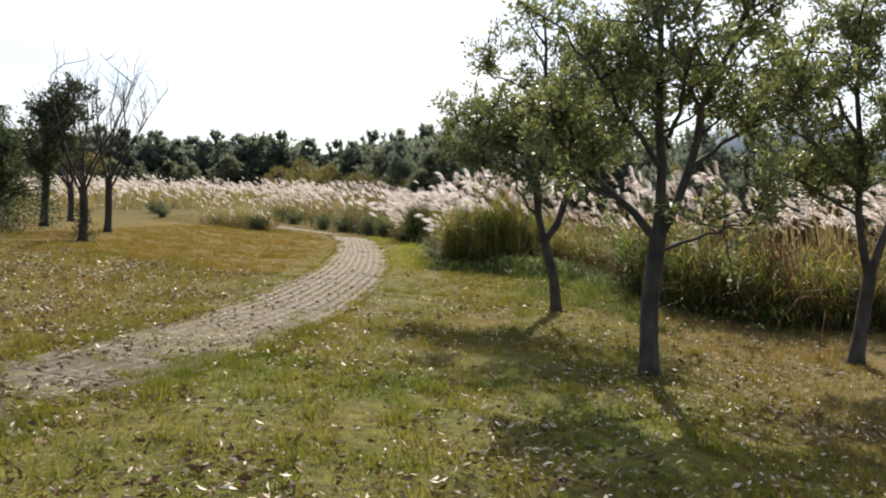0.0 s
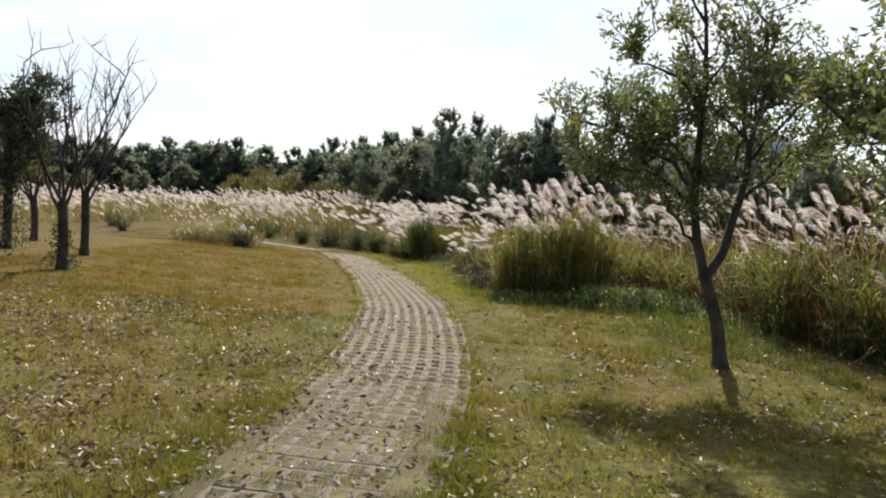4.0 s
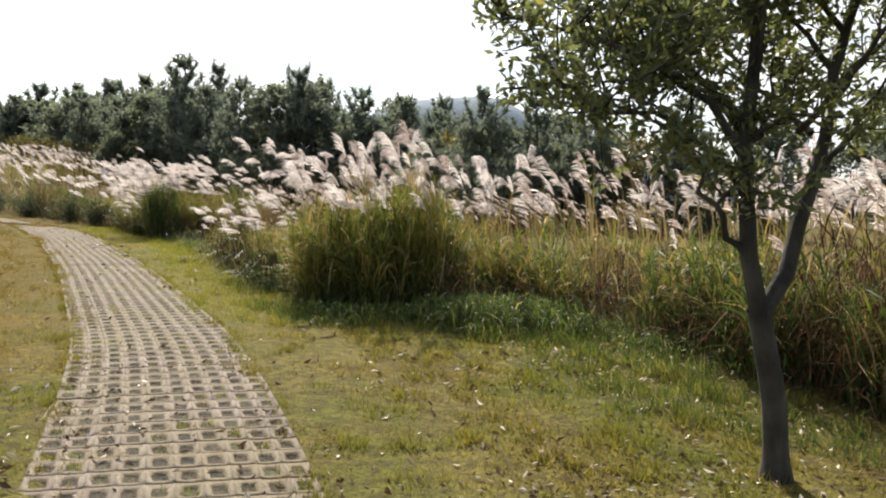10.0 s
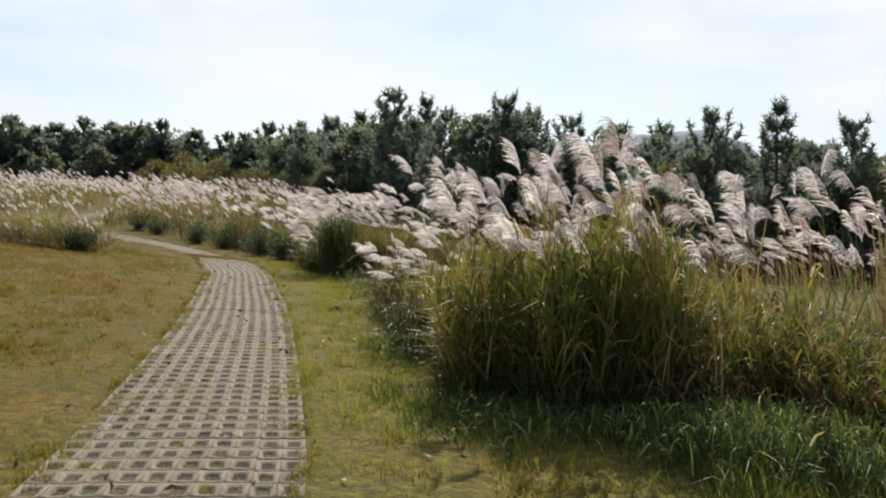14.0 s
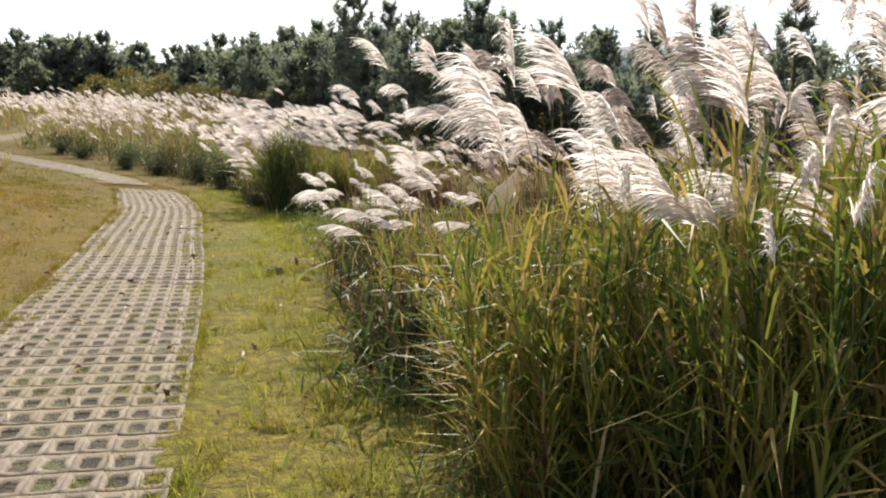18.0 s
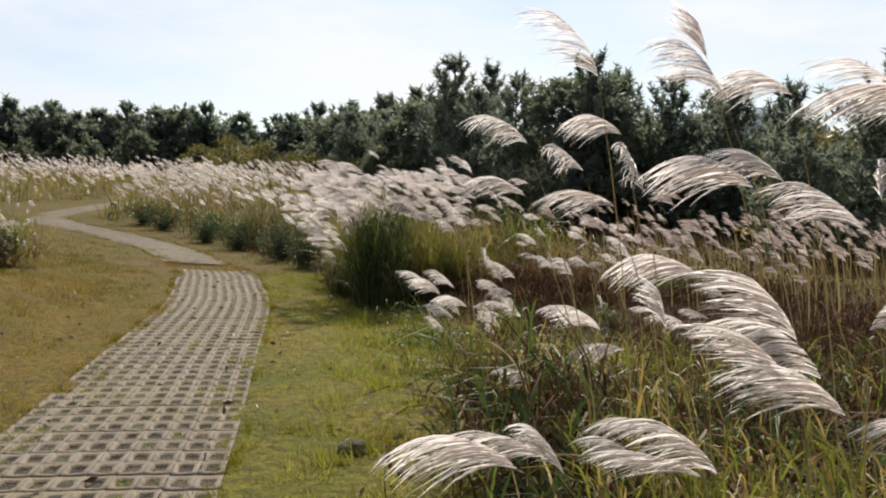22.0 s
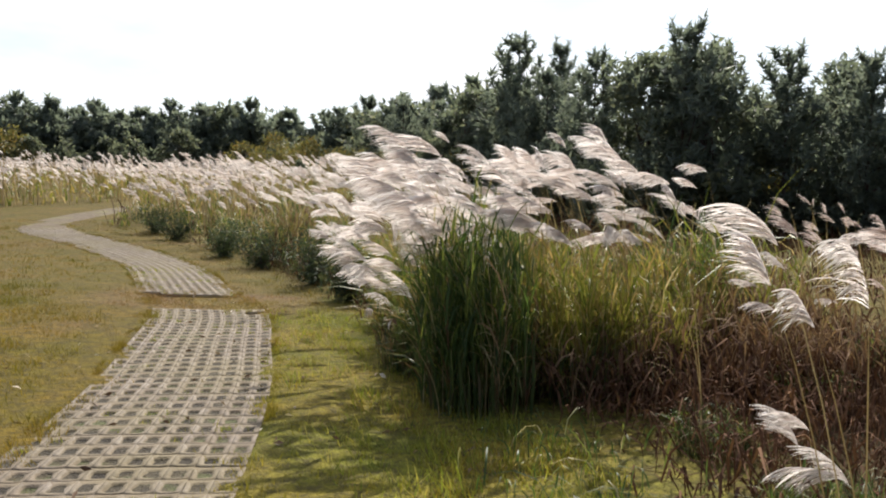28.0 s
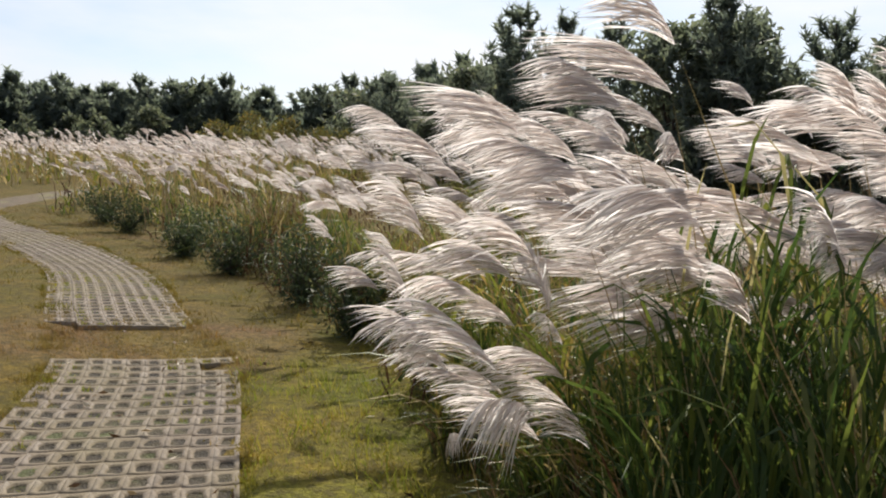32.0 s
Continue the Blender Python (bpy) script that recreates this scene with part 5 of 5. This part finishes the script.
for kind, x, y, h in (
        ("pine", 2.5, 70.5, 10.6), ("thin", 4.8, 69.8, 10.3), ("round", 6.6, 57.5, 7.4), ("pine", 7.9, 56.4, 8.5), ("round", 8.9, 57.0, 7.7), ("pine", 10.4, 60.0, 8.4), ("pine", 5.2, 61.0, 8.2), ("round", 14.5, 58, 7.2), ("pine", 11.7, 56.0, 7.6),
        ("pine", 13.6, 53.5, 7.0), ("pine", 15.5, 52.5, 7.0), ("pine", 3.6, 66, 8.2), ("pine", 12.7, 40.5, 6.1), ("thin", 14.8, 39.5, 6.5), ("pine", 16.9, 38.2, 5.7), ("pine", 20.0, 36.2, 5.8), ("pine", 22.5, 33.5, 6.0), ("pine", 25, 30, 6.0),
        ("pine", 23.5, 26.5, 5.6), ("pine", 24.5, 22, 5.6), ("pine", 11.2, 43, 4.6), ("pine", 0.6, 94, 11.6), ("pine", -2.6, 104, 12.0), ("pine", -6, 108, 11.8), ("pine", -9.8, 111, 11.6), ("pine", -12.2, 112, 9.8), ("pine", 3.5, 90, 10.6),
        ("thin", 17.5, 42, 5.2), ("round", 15.6, 44.5, 4.7), ("pine", 13.9, 43.6, 4.5), ("round", 18.6, 39.8, 4.4), ("round", 16.2, 40.6, 3.8), ("autumn", 13.5, 45, 4.2), ("autumn", 18.5, 41, 3.8)):
    plant(kind, x, y, h)
for k in range(52):
    x = -88 + k * 1.5 + wrng.uniform(-0.8, 0.8)
    y = 112 + 0.12 * (x + 40) + (k % 2) * 5 + wrng.uniform(-2, 2)
    if -20 < x < -12:
        plant("autumn", x, y - 18, wrng.uniform(5.8, 7.6))
        continue
    plant(("pine", "pine", "pine", "round")[wrng.randint(4)], x, y, wrng.uniform(9.6, 11.6))
for k in range(26):
    plant("pine", -84 + k * 2.7 + wrng.uniform(-1, 1), 119 + wrng.uniform(-2, 3), wrng.uniform(9.6, 11.6))
for k in range(26):
    plant(("autumn", "round", "round", "round", "round")[wrng.randint(5)], -84 + k * 2.8, 106 + 0.12 * (-44 + k * 2.8) + wrng.uniform(-2, 2), wrng.uniform(6.0, 8.0))
for k in range(10):
    plant(("pine", "round")[k % 2], -11 + k * 1.5, 99 - k * 2.2 + wrng.uniform(-2, 2), wrng.uniform(8.2, 9.8))
for k in range(24):
    plant(("pine", "round", "pine")[wrng.randint(3)], -7 + k * 1.35, 82 - k * 1.3 + wrng.uniform(-2, 3), wrng.uniform(6.6, 8.4) - k * 0.08)
for k in range(22):
    plant(("autumn", "round", "round")[wrng.randint(3)], -12 + k * 1.65, 84 - k * 1.75 + wrng.uniform(-2, 2), wrng.uniform(3.6, 5.2))
for k in range(10):
    plant(("round", "pine", "autumn")[wrng.randint(3)], 17 + k * 1.1, 41 - k * 2.2 + wrng.uniform(-1, 1), wrng.uniform(3.2, 4.6))

for src in [t for trees in KINDS.values() for t in trees if t not in USED]:
    plant_at = 30 + 3 * len(USED)
    USED.add(src)
    src.matrix_basis = Matrix.Translation((-plant_at, 121.0, float(ground_z(-plant_at, 121.0)) - 0.1))

# far wooded hill
hx = np.linspace(-300, 900, 90)
hd = np.linspace(0, 1, 12)
top = 86 * np.exp(-((hx - 345) / 120) ** 4) + 60 * np.exp(-((hx - 620) / 200) ** 2) + 14
top = top + np.array([5 * noise.noise(Vector((x * 0.02, 0, 0))) + 2.5 * noise.noise(Vector((x * 0.11, 4, 0))) for x in hx])
HV = np.stack([np.broadcast_to(hx, (12, 90)), np.broadcast_to(760 + 260 * hd[:, None], (12, 90)), np.sin(hd * math.pi)[:, None] ** 0.8 * top - 1], -1)
ii, jj = np.meshgrid(np.arange(89), np.arange(11))
c = (jj * 90 + ii).ravel()
tagged(new("backdrop_hill", smooth(mesh_of("hill", HV, [np.column_stack([c, c + 1, c + 91, c + 90])], HILL))), "wooded hill in the distance, coloured with blue haze", "hill", kind="structure")

# ---- shrubs by the far path ----


def shrub(x, y, h, r, rng, label, mat=SHRUB, n=1400, leaf=0.075):
    root = new("shrub")
    root.location = (x, y, float(ground_z(x, y)) - 0.02)
    tubes, tips = [], []
    for _ in range(12):
        a = rng.uniform(0, 2 * math.pi)
        P, _ = bough((0, 0, 0), (math.cos(a) * r / h, math.sin(a) * r / h, 1), h * rng.uniform(0.7, 1.1), rng, 0.35, 0.1, 7)
        tubes.append((P, np.linspace(0.014, 0.004, 7), 4))
        tips.append(P[1:])
    part("branchwork", join_tubes("branchwork", tubes, BARK), root)
    T = np.concatenate(tips)
    pts = T[rng.randint(0, len(T), n)] + rng.normal(0, 0.11, (n, 3)) * np.array((1, 1, 0.7))
    pts[:, 2] = np.maximum(pts[:, 2], 0.04)
    v, f = leaf_arrays(pts, rng.normal(0, 1, (n, 3)) + UP * 0.3, leaf, rng)
    part("foliage", mesh_of("foliage", v, f, mat), root)
    return tagged(root, label, "shrub", "shrubs beside the path")


srng = np.random.RandomState(31)
for x, y, h, r in ((-2.65, 36.4, 0.85, 0.4), (-3.5, 38.4, 0.95, 0.45), (-5.0, 41.0, 0.95, 0.5), (-6.3, 42.9, 0.75, 0.45), (-8.4, 46.0, 0.8, 0.6), (-9.5, 47.5, 0.85, 0.6)):
    shrub(x, y, h, r, srng, "dark green leafy shrub at the edge of the tall grass")
for x, y, h, r in ((-7.2, 32.1, 0.6, 0.5), (-17.8, 50.5, 0.9, 0.6), (-16.2, 47.2, 0.8, 0.5)):
    shrub(x, y, h, r, srng, "low grey-green bush on the lawn")

# ---- lawn details ----
lrng = np.random.RandomState(41)


def lawn_tufts(name, xy, h, w, mat, label):
    n = len(xy)
    base = on_ground(xy)
    base[:, 2] -= 0.01
    d = unit(np.column_stack([lrng.normal(-0.15, 0.5, n), lrng.normal(0, 0.5, n), np.ones(n)]))
    ln = h * lrng.uniform(0.5, 1.3, n) * np.clip(1 + 1.6 * lumps(xy, 3.1, 2), 0.35, 2.2)
    a = lrng.uniform(0, math.pi, n)
    side = np.column_stack([np.cos(a), np.sin(a), np.zeros(n)])
    tagged(new(name, spikes(name, base, base + d * ln[:, None], w * lrng.uniform(0.7, 1.3, n), side, mat)), label, "grass", kind="stuff")


def lawn_points(n, x0, x1, y0, y1, gap=0.74):
    xy = np.column_stack([lrng.uniform(x0, x1, n), lrng.uniform(y0, y1, n)])
    return xy[(path_distance(xy) > gap - 0.16 * lrng.uniform(0, 1, n) ** 2) & (edge_depth(xy)[0] < 0.3)]


near_lawn = lawn_points(185000, -8, 5, 1.5, 16)
lawn_tufts("lawn_grass", near_lawn, 0.055, 0.0135, BLADE, "short dry lawn grass, green and straw-coloured")
lawn_tufts("lawn_grass_north", lawn_points(135000, -9, 1, 16, 36), 0.055, 0.0115, BLADE, "short dry lawn grass, green and straw-coloured")
lawn_tufts("far_lawn_grass", lawn_points(32000, -16, -2, 36, 50), 0.06, 0.018, BLADE, "short dry lawn grass beside the far path")
knots = lawn_points(5200, -7.5, 3.5, 2.5, 24, 0.9)
knots = knots[lumps(knots, 1.1, 71) + lrng.normal(0, 0.15, len(knots)) > 0.02]
lawn_tufts("lawn_tussocks", np.repeat(knots, 18, 0) + lrng.normal(0, 0.035, (len(knots) * 18, 2)), 0.085, 0.011, BLADE, "coarser tussocks standing out of the mown lawn")
strip = lawn_points(60000, -4, 2.5, 13, 35, 0.8)
strip = strip[edge_depth(strip)[0] > -1.3]
lawn_tufts("verge_grass", strip, 0.1, 0.009, LUSH, "longer green grass along the tall grass")

# Longer grass, kept dark so that its colour deepens the tall grass's shadow.
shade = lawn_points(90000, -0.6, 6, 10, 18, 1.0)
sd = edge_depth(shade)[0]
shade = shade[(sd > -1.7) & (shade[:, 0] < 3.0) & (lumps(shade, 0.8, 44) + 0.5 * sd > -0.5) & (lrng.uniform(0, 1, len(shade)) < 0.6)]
lawn_tufts("shade_grass", shade, 0.12, 0.01, GREEN_REED, "long green grass before the tall grass, coloured dark to deepen its shadow")


def litter(name, xy, size, label):
    n = len(xy)
    p = on_ground(xy) + UP * lrng.uniform(0.015, 0.05, n)[:, None]
    az = lrng.uniform(0, 2 * math.pi, n)
    D = np.column_stack([np.cos(az), np.sin(az), lrng.normal(0.1, 0.4, n)])
    v, f = leaf_arrays(p, D, size, lrng)
    tagged(new(name, mesh_of(name, v, f, LITTER)), label, "fallen leaves", kind="stuff")


xy = np.column_stack([lrng.uniform(-9, 5, 88000), lrng.uniform(1.5, 15, 88000)])
dens = np.clip(1.3 - xy[:, 1] / 15, 0.06, 1) * np.where(xy[:, 0] < -2, 1.0, 0.42)
xy = xy[(lrng.uniform(0, 1, len(xy)) < dens * np.clip(0.75 + 1.8 * lumps(xy, 0.9, 4), 0.1, 1.5)) & (edge_depth(xy)[0] < 0)]
crumbs = np.concatenate([xy[1::2], xy[::3]])
crumbs = crumbs[(path_distance(crumbs) > 0.8) | (lrng.uniform(0, 1, len(crumbs)) < 0.25)]
litter("leaf_crumbs", crumbs + lrng.normal(0, 0.25, crumbs.shape), 0.036, "small broken bits of dry leaves on the lawn")
xy = xy[::2]
litter("fallen_leaves", xy[(path_distance(xy) > 0.8) | (lrng.uniform(0, 1, len(xy)) < 0.5)], 0.064, "dry curled brown and pale fallen leaves on the lawn")
xy = np.column_stack([lrng.uniform(-5, 0, 500), lrng.uniform(15, 36, 500)])
litter("scattered_leaves", xy[edge_depth(xy)[0] < 0], 0.07, "a few dry fallen leaves")

# ---- pavers ----


def paver_mesh_arrays(rng):
    """One grid paver with two earth-filled holes: verts, concrete faces, earth faces."""
    L = ROW / 2 - 0.0035
    v, conc, bars, fill = [], [], [], []
    for cx in (-0.071, 0.071):
        n0 = len(v)
        rim = [(-0.071, -L), (-0.024, -L), (0.024, -L), (0.071, -L), (0.071, -L * 0.3), (0.071, L * 0.3), (0.071, L), (0.024, L), (-0.024, L), (-0.071, L), (-0.071, L * 0.3), (-0.071, -L * 0.3)]
        hw, hl, c = 0.0425, 0.064, 0.015
        hole = [(-hw, -hl + c), (-hw + c, -hl), (hw - c, -hl), (hw, -hl + c), (hw, -hl * 0.3), (hw, hl * 0.3), (hw, hl - c), (hw - c, hl), (-hw + c, hl), (-hw, hl - c), (-hw, hl * 0.3), (-hw, -hl * 0.3)]
        jag = rng.normal(0, 0.005, (12, 2))
        for x, y in rim:
            edge = abs(y) > L * 0.9
            v.append((cx + x, y + (rng.normal(0, 0.0025) if edge and abs(x) < 0.05 else 0), -0.011 if edge else -0.001))
        for x, y in rim:
            v.append((cx + x * (1 if abs(x) > 0.07 else 0.96), y * (0.93 if abs(y) > L * 0.9 else 1), -0.0035 if abs(y) > L * 0.9 and abs(x) < 0.05 else 0.0))
        for (x, y), j in zip(hole, jag):
            v.append((cx + x + j[0], y + j[1], -0.008 if abs(y) > hl * 0.5 else -0.003))
        depth = rng.uniform(0.008, 0.024)
        for (x, y), j in zip(hole, jag):
            v.append((cx + x * 0.9 + j[0], y * 0.92 + j[1], -depth))
        v.append((cx, 0, -depth + rng.uniform(-0.003, 0.007)))
        for x, y in rim:
            v.append((cx + x, y, -0.05))
        for i in range(12):
            k = (i + 1) % 12
            conc.append((n0 + i, n0 + k, n0 + 12 + k, n0 + 12 + i))
            (bars if i in (0, 1, 2, 6, 7, 8) else conc).append((n0 + 12 + i, n0 + 12 + k, n0 + 24 + k, n0 + 24 + i))
            bars.append((n0 + 24 + i, n0 + 24 + k, n0 + 36 + k, n0 + 36 + i))
            fill.append((n0 + 36 + i, n0 + 36 + k, n0 + 48))
            if i in (0, 1, 2, 6, 7, 8):
                conc.append((n0 + 49 + i, n0 + 49 + k, n0 + k, n0 + i))
    return np.array(v), np.array(conc), np.array(bars), np.array(fill)


def paver_mesh(name, verts, conc, bars, fill):
    me = mesh_of(name, verts, [conc, bars, fill], PAVER)
    me.materials.append(GRIMY)
    me.materials.append(FILL)
    me.polygons.foreach_set("material_index", np.repeat([0, 1, 2], [len(conc), len(bars), len(fill)]).astype(np.int32))
    return me


VARIANTS = [paver_mesh_arrays(lrng) for _ in range(8)]
VARIANT_MESHES = [paver_mesh("paver", *va) for va in VARIANTS]
spots, holes = [], []
for i in range(1, n_bed - 1):
    y = LINE[i, 1]
    if 34.9 < y < 36.3 or y > 47.5 or y < 0.5:
        continue
    ang = math.atan2(TAN[i, 0], TAN[i, 1])
    sink = lrng.normal(0, 0.0015) + (0.005 if y > 36 else 0) + 0.0195 * float(smoothstep(np.float64((8.2 - y) / 3.0)))
    ends = min(abs(y - 34.9), abs(y - 36.3))
    for j in range(5):
        if ends < 0.25 and j in (0, 4) and lrng.uniform(0, 1) < 0.5:
            continue
        q = LINE[i] + NORMAL[i] * ((j - 2) * 0.284) + TAN[i] * lrng.normal(0, 0.002)
        side, ahead = NORMAL[i], TAN[i]
        tilt = float(ground_z(*(q + side * 0.15)) - ground_z(*(q - side * 0.15))) / 0.3
        rise = float(ground_z(*(q + ahead * 0.1)) - ground_z(*(q - ahead * 0.1))) / 0.2
        low = max(0.0, noise.noise(Vector((q[0] * 1.3, q[1] * 1.3, 2)))) * (0.014 if j in (0, 4) else 0.004) + (0.005 if j in (0, 4) else 0) + (0.008 * float(smoothstep(np.float64((9.5 - y) / 3.0))) if j in (0, 4) else 0)
        spots.append((q[0], q[1], float(ground_z(*q)) + 0.024 - sink - low, -ang, lrng.randint(8), tilt, rise))
        holes += [q - NORMAL[i] * 0.071, q + NORMAL[i] * 0.071]
spots, holes = np.array(spots), np.array(holes)
chosen = np.flatnonzero((spots[:, 1] > 9.0) & (spots[:, 1] < 21.5))[:300]
rest = np.delete(spots, chosen, 0)
vs, cs, bs, fs = [], [], [], []
count = 0
for kind in range(8):
    g = rest[rest[:, 4] == kind]
    V, C, B, F = VARIANTS[kind]
    ca, sa = np.cos(g[:, 3]), np.sin(g[:, 3])
    X = V[None, :, 0] * ca[:, None] - V[None, :, 1] * sa[:, None] + g[:, :1]
    Y = V[None, :, 0] * sa[:, None] + V[None, :, 1] * ca[:, None] + g[:, 1:2]
    vs.append(np.stack([X, Y, V[None, :, 2] + g[:, 2:3] + V[None, :, 0] * g[:, 5:6] + V[None, :, 1] * g[:, 6:7]], -1).reshape(-1, 3))
    off = (count + np.arange(len(g)) * len(V))[:, None, None]
    cs.append((off + C).reshape(-1, 4))
    bs.append((off + B).reshape(-1, 4))
    fs.append((off + F).reshape(-1, 3))
    count += len(g) * len(V)
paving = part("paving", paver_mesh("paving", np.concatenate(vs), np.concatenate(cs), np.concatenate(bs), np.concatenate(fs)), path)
tagged(paving, "rows of worn concrete grid pavers", kind="stuff")
for x, y, z, a, kind, tilt, rise in spots[chosen]:
    ob = part("paver", VARIANT_MESHES[int(kind)], path)
    ob.matrix_basis = pose(x, y, z, 0, 0, math.degrees(a)) @ pose(0, 0, 0, math.degrees(rise), -math.degrees(tilt), 0)

# grass and weeds in the holes of the pavers
weedy = holes[(lumps(holes, 1.3, 12) > 0.0) & (holes[:, 1] < 40) & (holes[:, 1] > 2) & (lrng.uniform(0, 1, len(holes)) < 0.75)]
h = np.repeat(weedy, 22, 0) + lrng.uniform(-0.046, 0.046, (len(weedy) * 22, 2))
lawn_tufts("paver_weeds", h, 0.04, 0.008, LUSH, "short grass and weeds growing in the pavers' holes")
gap_line = LINE[(LINE[:, 1] > 34.6) & (LINE[:, 1] < 36.7)]
h = gap_line[lrng.randint(0, len(gap_line), 4200)] + lrng.uniform(-0.95, 0.95, (4200, 2)) * np.array((1, 0.35))
sides = np.repeat(np.arange(n_bed)[LINE[:, 1] > 0.5], 160)
sides = np.concatenate([sides[LINE[sides, 1] < 46], np.repeat(np.arange(n_bed)[(LINE[:, 1] < 9.5) & (LINE[:, 1] > 0.5)], 240)])
sgn = np.where(lrng.uniform(0, 1, len(sides)) < 0.5, -1.0, 1.0)
e = LINE[sides] + NORMAL[sides] * (sgn * (0.78 - np.abs(np.where(LINE[sides, 1] < 11.0, 0.27, 0.17) * lrng.normal(0, 1, len(sides))) * (0.6 + 1.5 * lumps(LINE[sides], 0.9, 31))))[:, None] + TAN[sides] * lrng.uniform(-0.11, 0.11, (len(sides), 1))
lawn_tufts("path_edge_grass", e, 0.055, 0.009, BLADE, "ragged grass growing over the path's edges")
rim = np.repeat(np.arange(n_bed)[(LINE[:, 1] < 9.8) & (LINE[:, 1] > 0.5)], 400)
sgn = np.where(lrng.uniform(0, 1, len(rim)) < 0.5, -1.0, 1.0)
e = LINE[rim] + NORMAL[rim] * (sgn * lrng.uniform(0.6, 0.98, len(rim)))[:, None] + TAN[rim] * lrng.uniform(-0.11, 0.11, (len(rim), 1))
lawn_tufts("overgrown_edge", e[lumps(e, 1.2, 52) + (path_distance(e) - 0.75) > -0.12], 0.075, 0.009, BLADE, "grass growing in over the old paving")
dusty = LINE[(LINE[:, 1] < 10.5) & (LINE[:, 1] > 1.0)]
e = dusty[lrng.randint(0, len(dusty), 52000)] + lrng.uniform(-0.85, 0.85, (52000, 2))
lawn_tufts("dusty_grass", e[lumps(e, 1.6, 6) > 0.0 - 0.35 * path_distance(e)], 0.036, 0.008, BLADE, "thin grass creeping over the dusty paving")
lawn_tufts("gap_grass", h, 0.04, 0.008, BLADE, "thin reddish grass where the paving stops")

# ---- small things on the verge ----


def clod(x, y, r):
    bm = bmesh.new()
    bmesh.ops.create_icosphere(bm, subdivisions=3, radius=r)
    for v in bm.verts:
        v.co *= 1 + 0.35 * noise.noise(v.co * (1.6 / r))
        v.co.z *= 0.6
    me = bpy.data.meshes.new("clod")
    bm.to_mesh(me)
    bm.free()
    me.materials.append(SOIL)
    ob = new("earth_clod", smooth(me))
    ob.location = (x, y, float(ground_z(x, y)) + r * 0.25)
    tagged(ob, "small brown clod of earth on the grass verge", "clod")


clod(-0.93, 23.6, 0.09)
clod(-0.62, 23.2, 0.05)


def dry_stalk(x, y, h, lean, az):
    v, f, tip = stalk(h, lean, az, lrng)
    ob = new("dry_stalk", mesh_of("dry_stalk", v, f, STEM))
    ob.location = (x, y, float(ground_z(x, y)))
    lv, lf = leaf_arrays(np.tile(tip, (5, 1)), lrng.normal(0, 0.6, (5, 3)) - UP, 0.09, lrng)
    part("dry_leaf", mesh_of("dry_leaf", lv, lf, LITTER), ob)
    tagged(ob, "bent dry stalk with pale withered leaves", "dry stalk")


dry_stalk(-0.45, 22.5, 0.35, 0.8, math.pi)
dry_stalk(-0.2, 23.0, 0.4, 0.9, 2.6)
dry_stalk(-1.2, 30.0, 0.7, 0.5, 3.0)


def twig(x, y, length, az, rng):
    """A thin fallen twig with two side shoots, lying on the ground."""
    d = np.array((math.cos(az), math.sin(az), 0.0))
    P, _ = bough((0, 0, 0.012), d, length, rng, 0.3, 0.0, 7)
    P[:, 2] = 0.012 + 0.006 * np.abs(np.sin(np.arange(7)))
    tubes = [(P, np.linspace(0.007, 0.003, 7), 5)]
    for i, turn in ((2, 0.8), (4, -0.9)):
        Q, _ = bough(P[i], (math.cos(az + turn), math.sin(az + turn), 0.1), length * 0.35, rng, 0.3, 0.0, 4)
        tubes.append((Q, np.linspace(0.004, 0.002, 4), 4))
    ob = new("twig", join_tubes("twig", tubes, DEAD_BARK))
    ob.location = (x, y, float(ground_z(x, y)) + 0.02)
    tagged(ob, "thin dark fallen twig lying on the paving", "twig")


twig(-2.45, 27.25, 0.3, 0.1, lrng)
twig(-2.3, 27.75, 0.22, -0.4, lrng)


def mast(x, y, h):
    """A far lattice mast: three legs, rungs and braces."""
    legs = [(1.2 * math.cos(a), 1.2 * math.sin(a)) for a in (0, 2.1, 4.2)]
    root = new("lattice_mast")
    root.location = (x, y, float(ground_z(x, y)))
    for lx, ly in legs:
        part("leg", join_tubes("leg", [(np.array([(lx, ly, 0), (lx * 0.8, ly * 0.8, h * 0.5), (lx * 0.5, ly * 0.5, h)]), [0.14, 0.12, 0.1], 5)], STEEL), root)
    tubes = []
    for k in range(24):
        z, q = h * k / 24, 1 - 0.5 * k / 24
        for i in range(3):
            a, b = legs[i], legs[(i + 1) % 3]
            tubes.append((np.array([(a[0] * q, a[1] * q, z), (b[0] * q, b[1] * q, z + (h / 24 if k % 2 else 0))]), [0.06, 0.06], 4))
    part("bracing", join_tubes("bracing", tubes, STEEL), root)
    tagged(root, "pale steel lattice mast far beyond the trees", "mast")


mast(193, 227, 58)
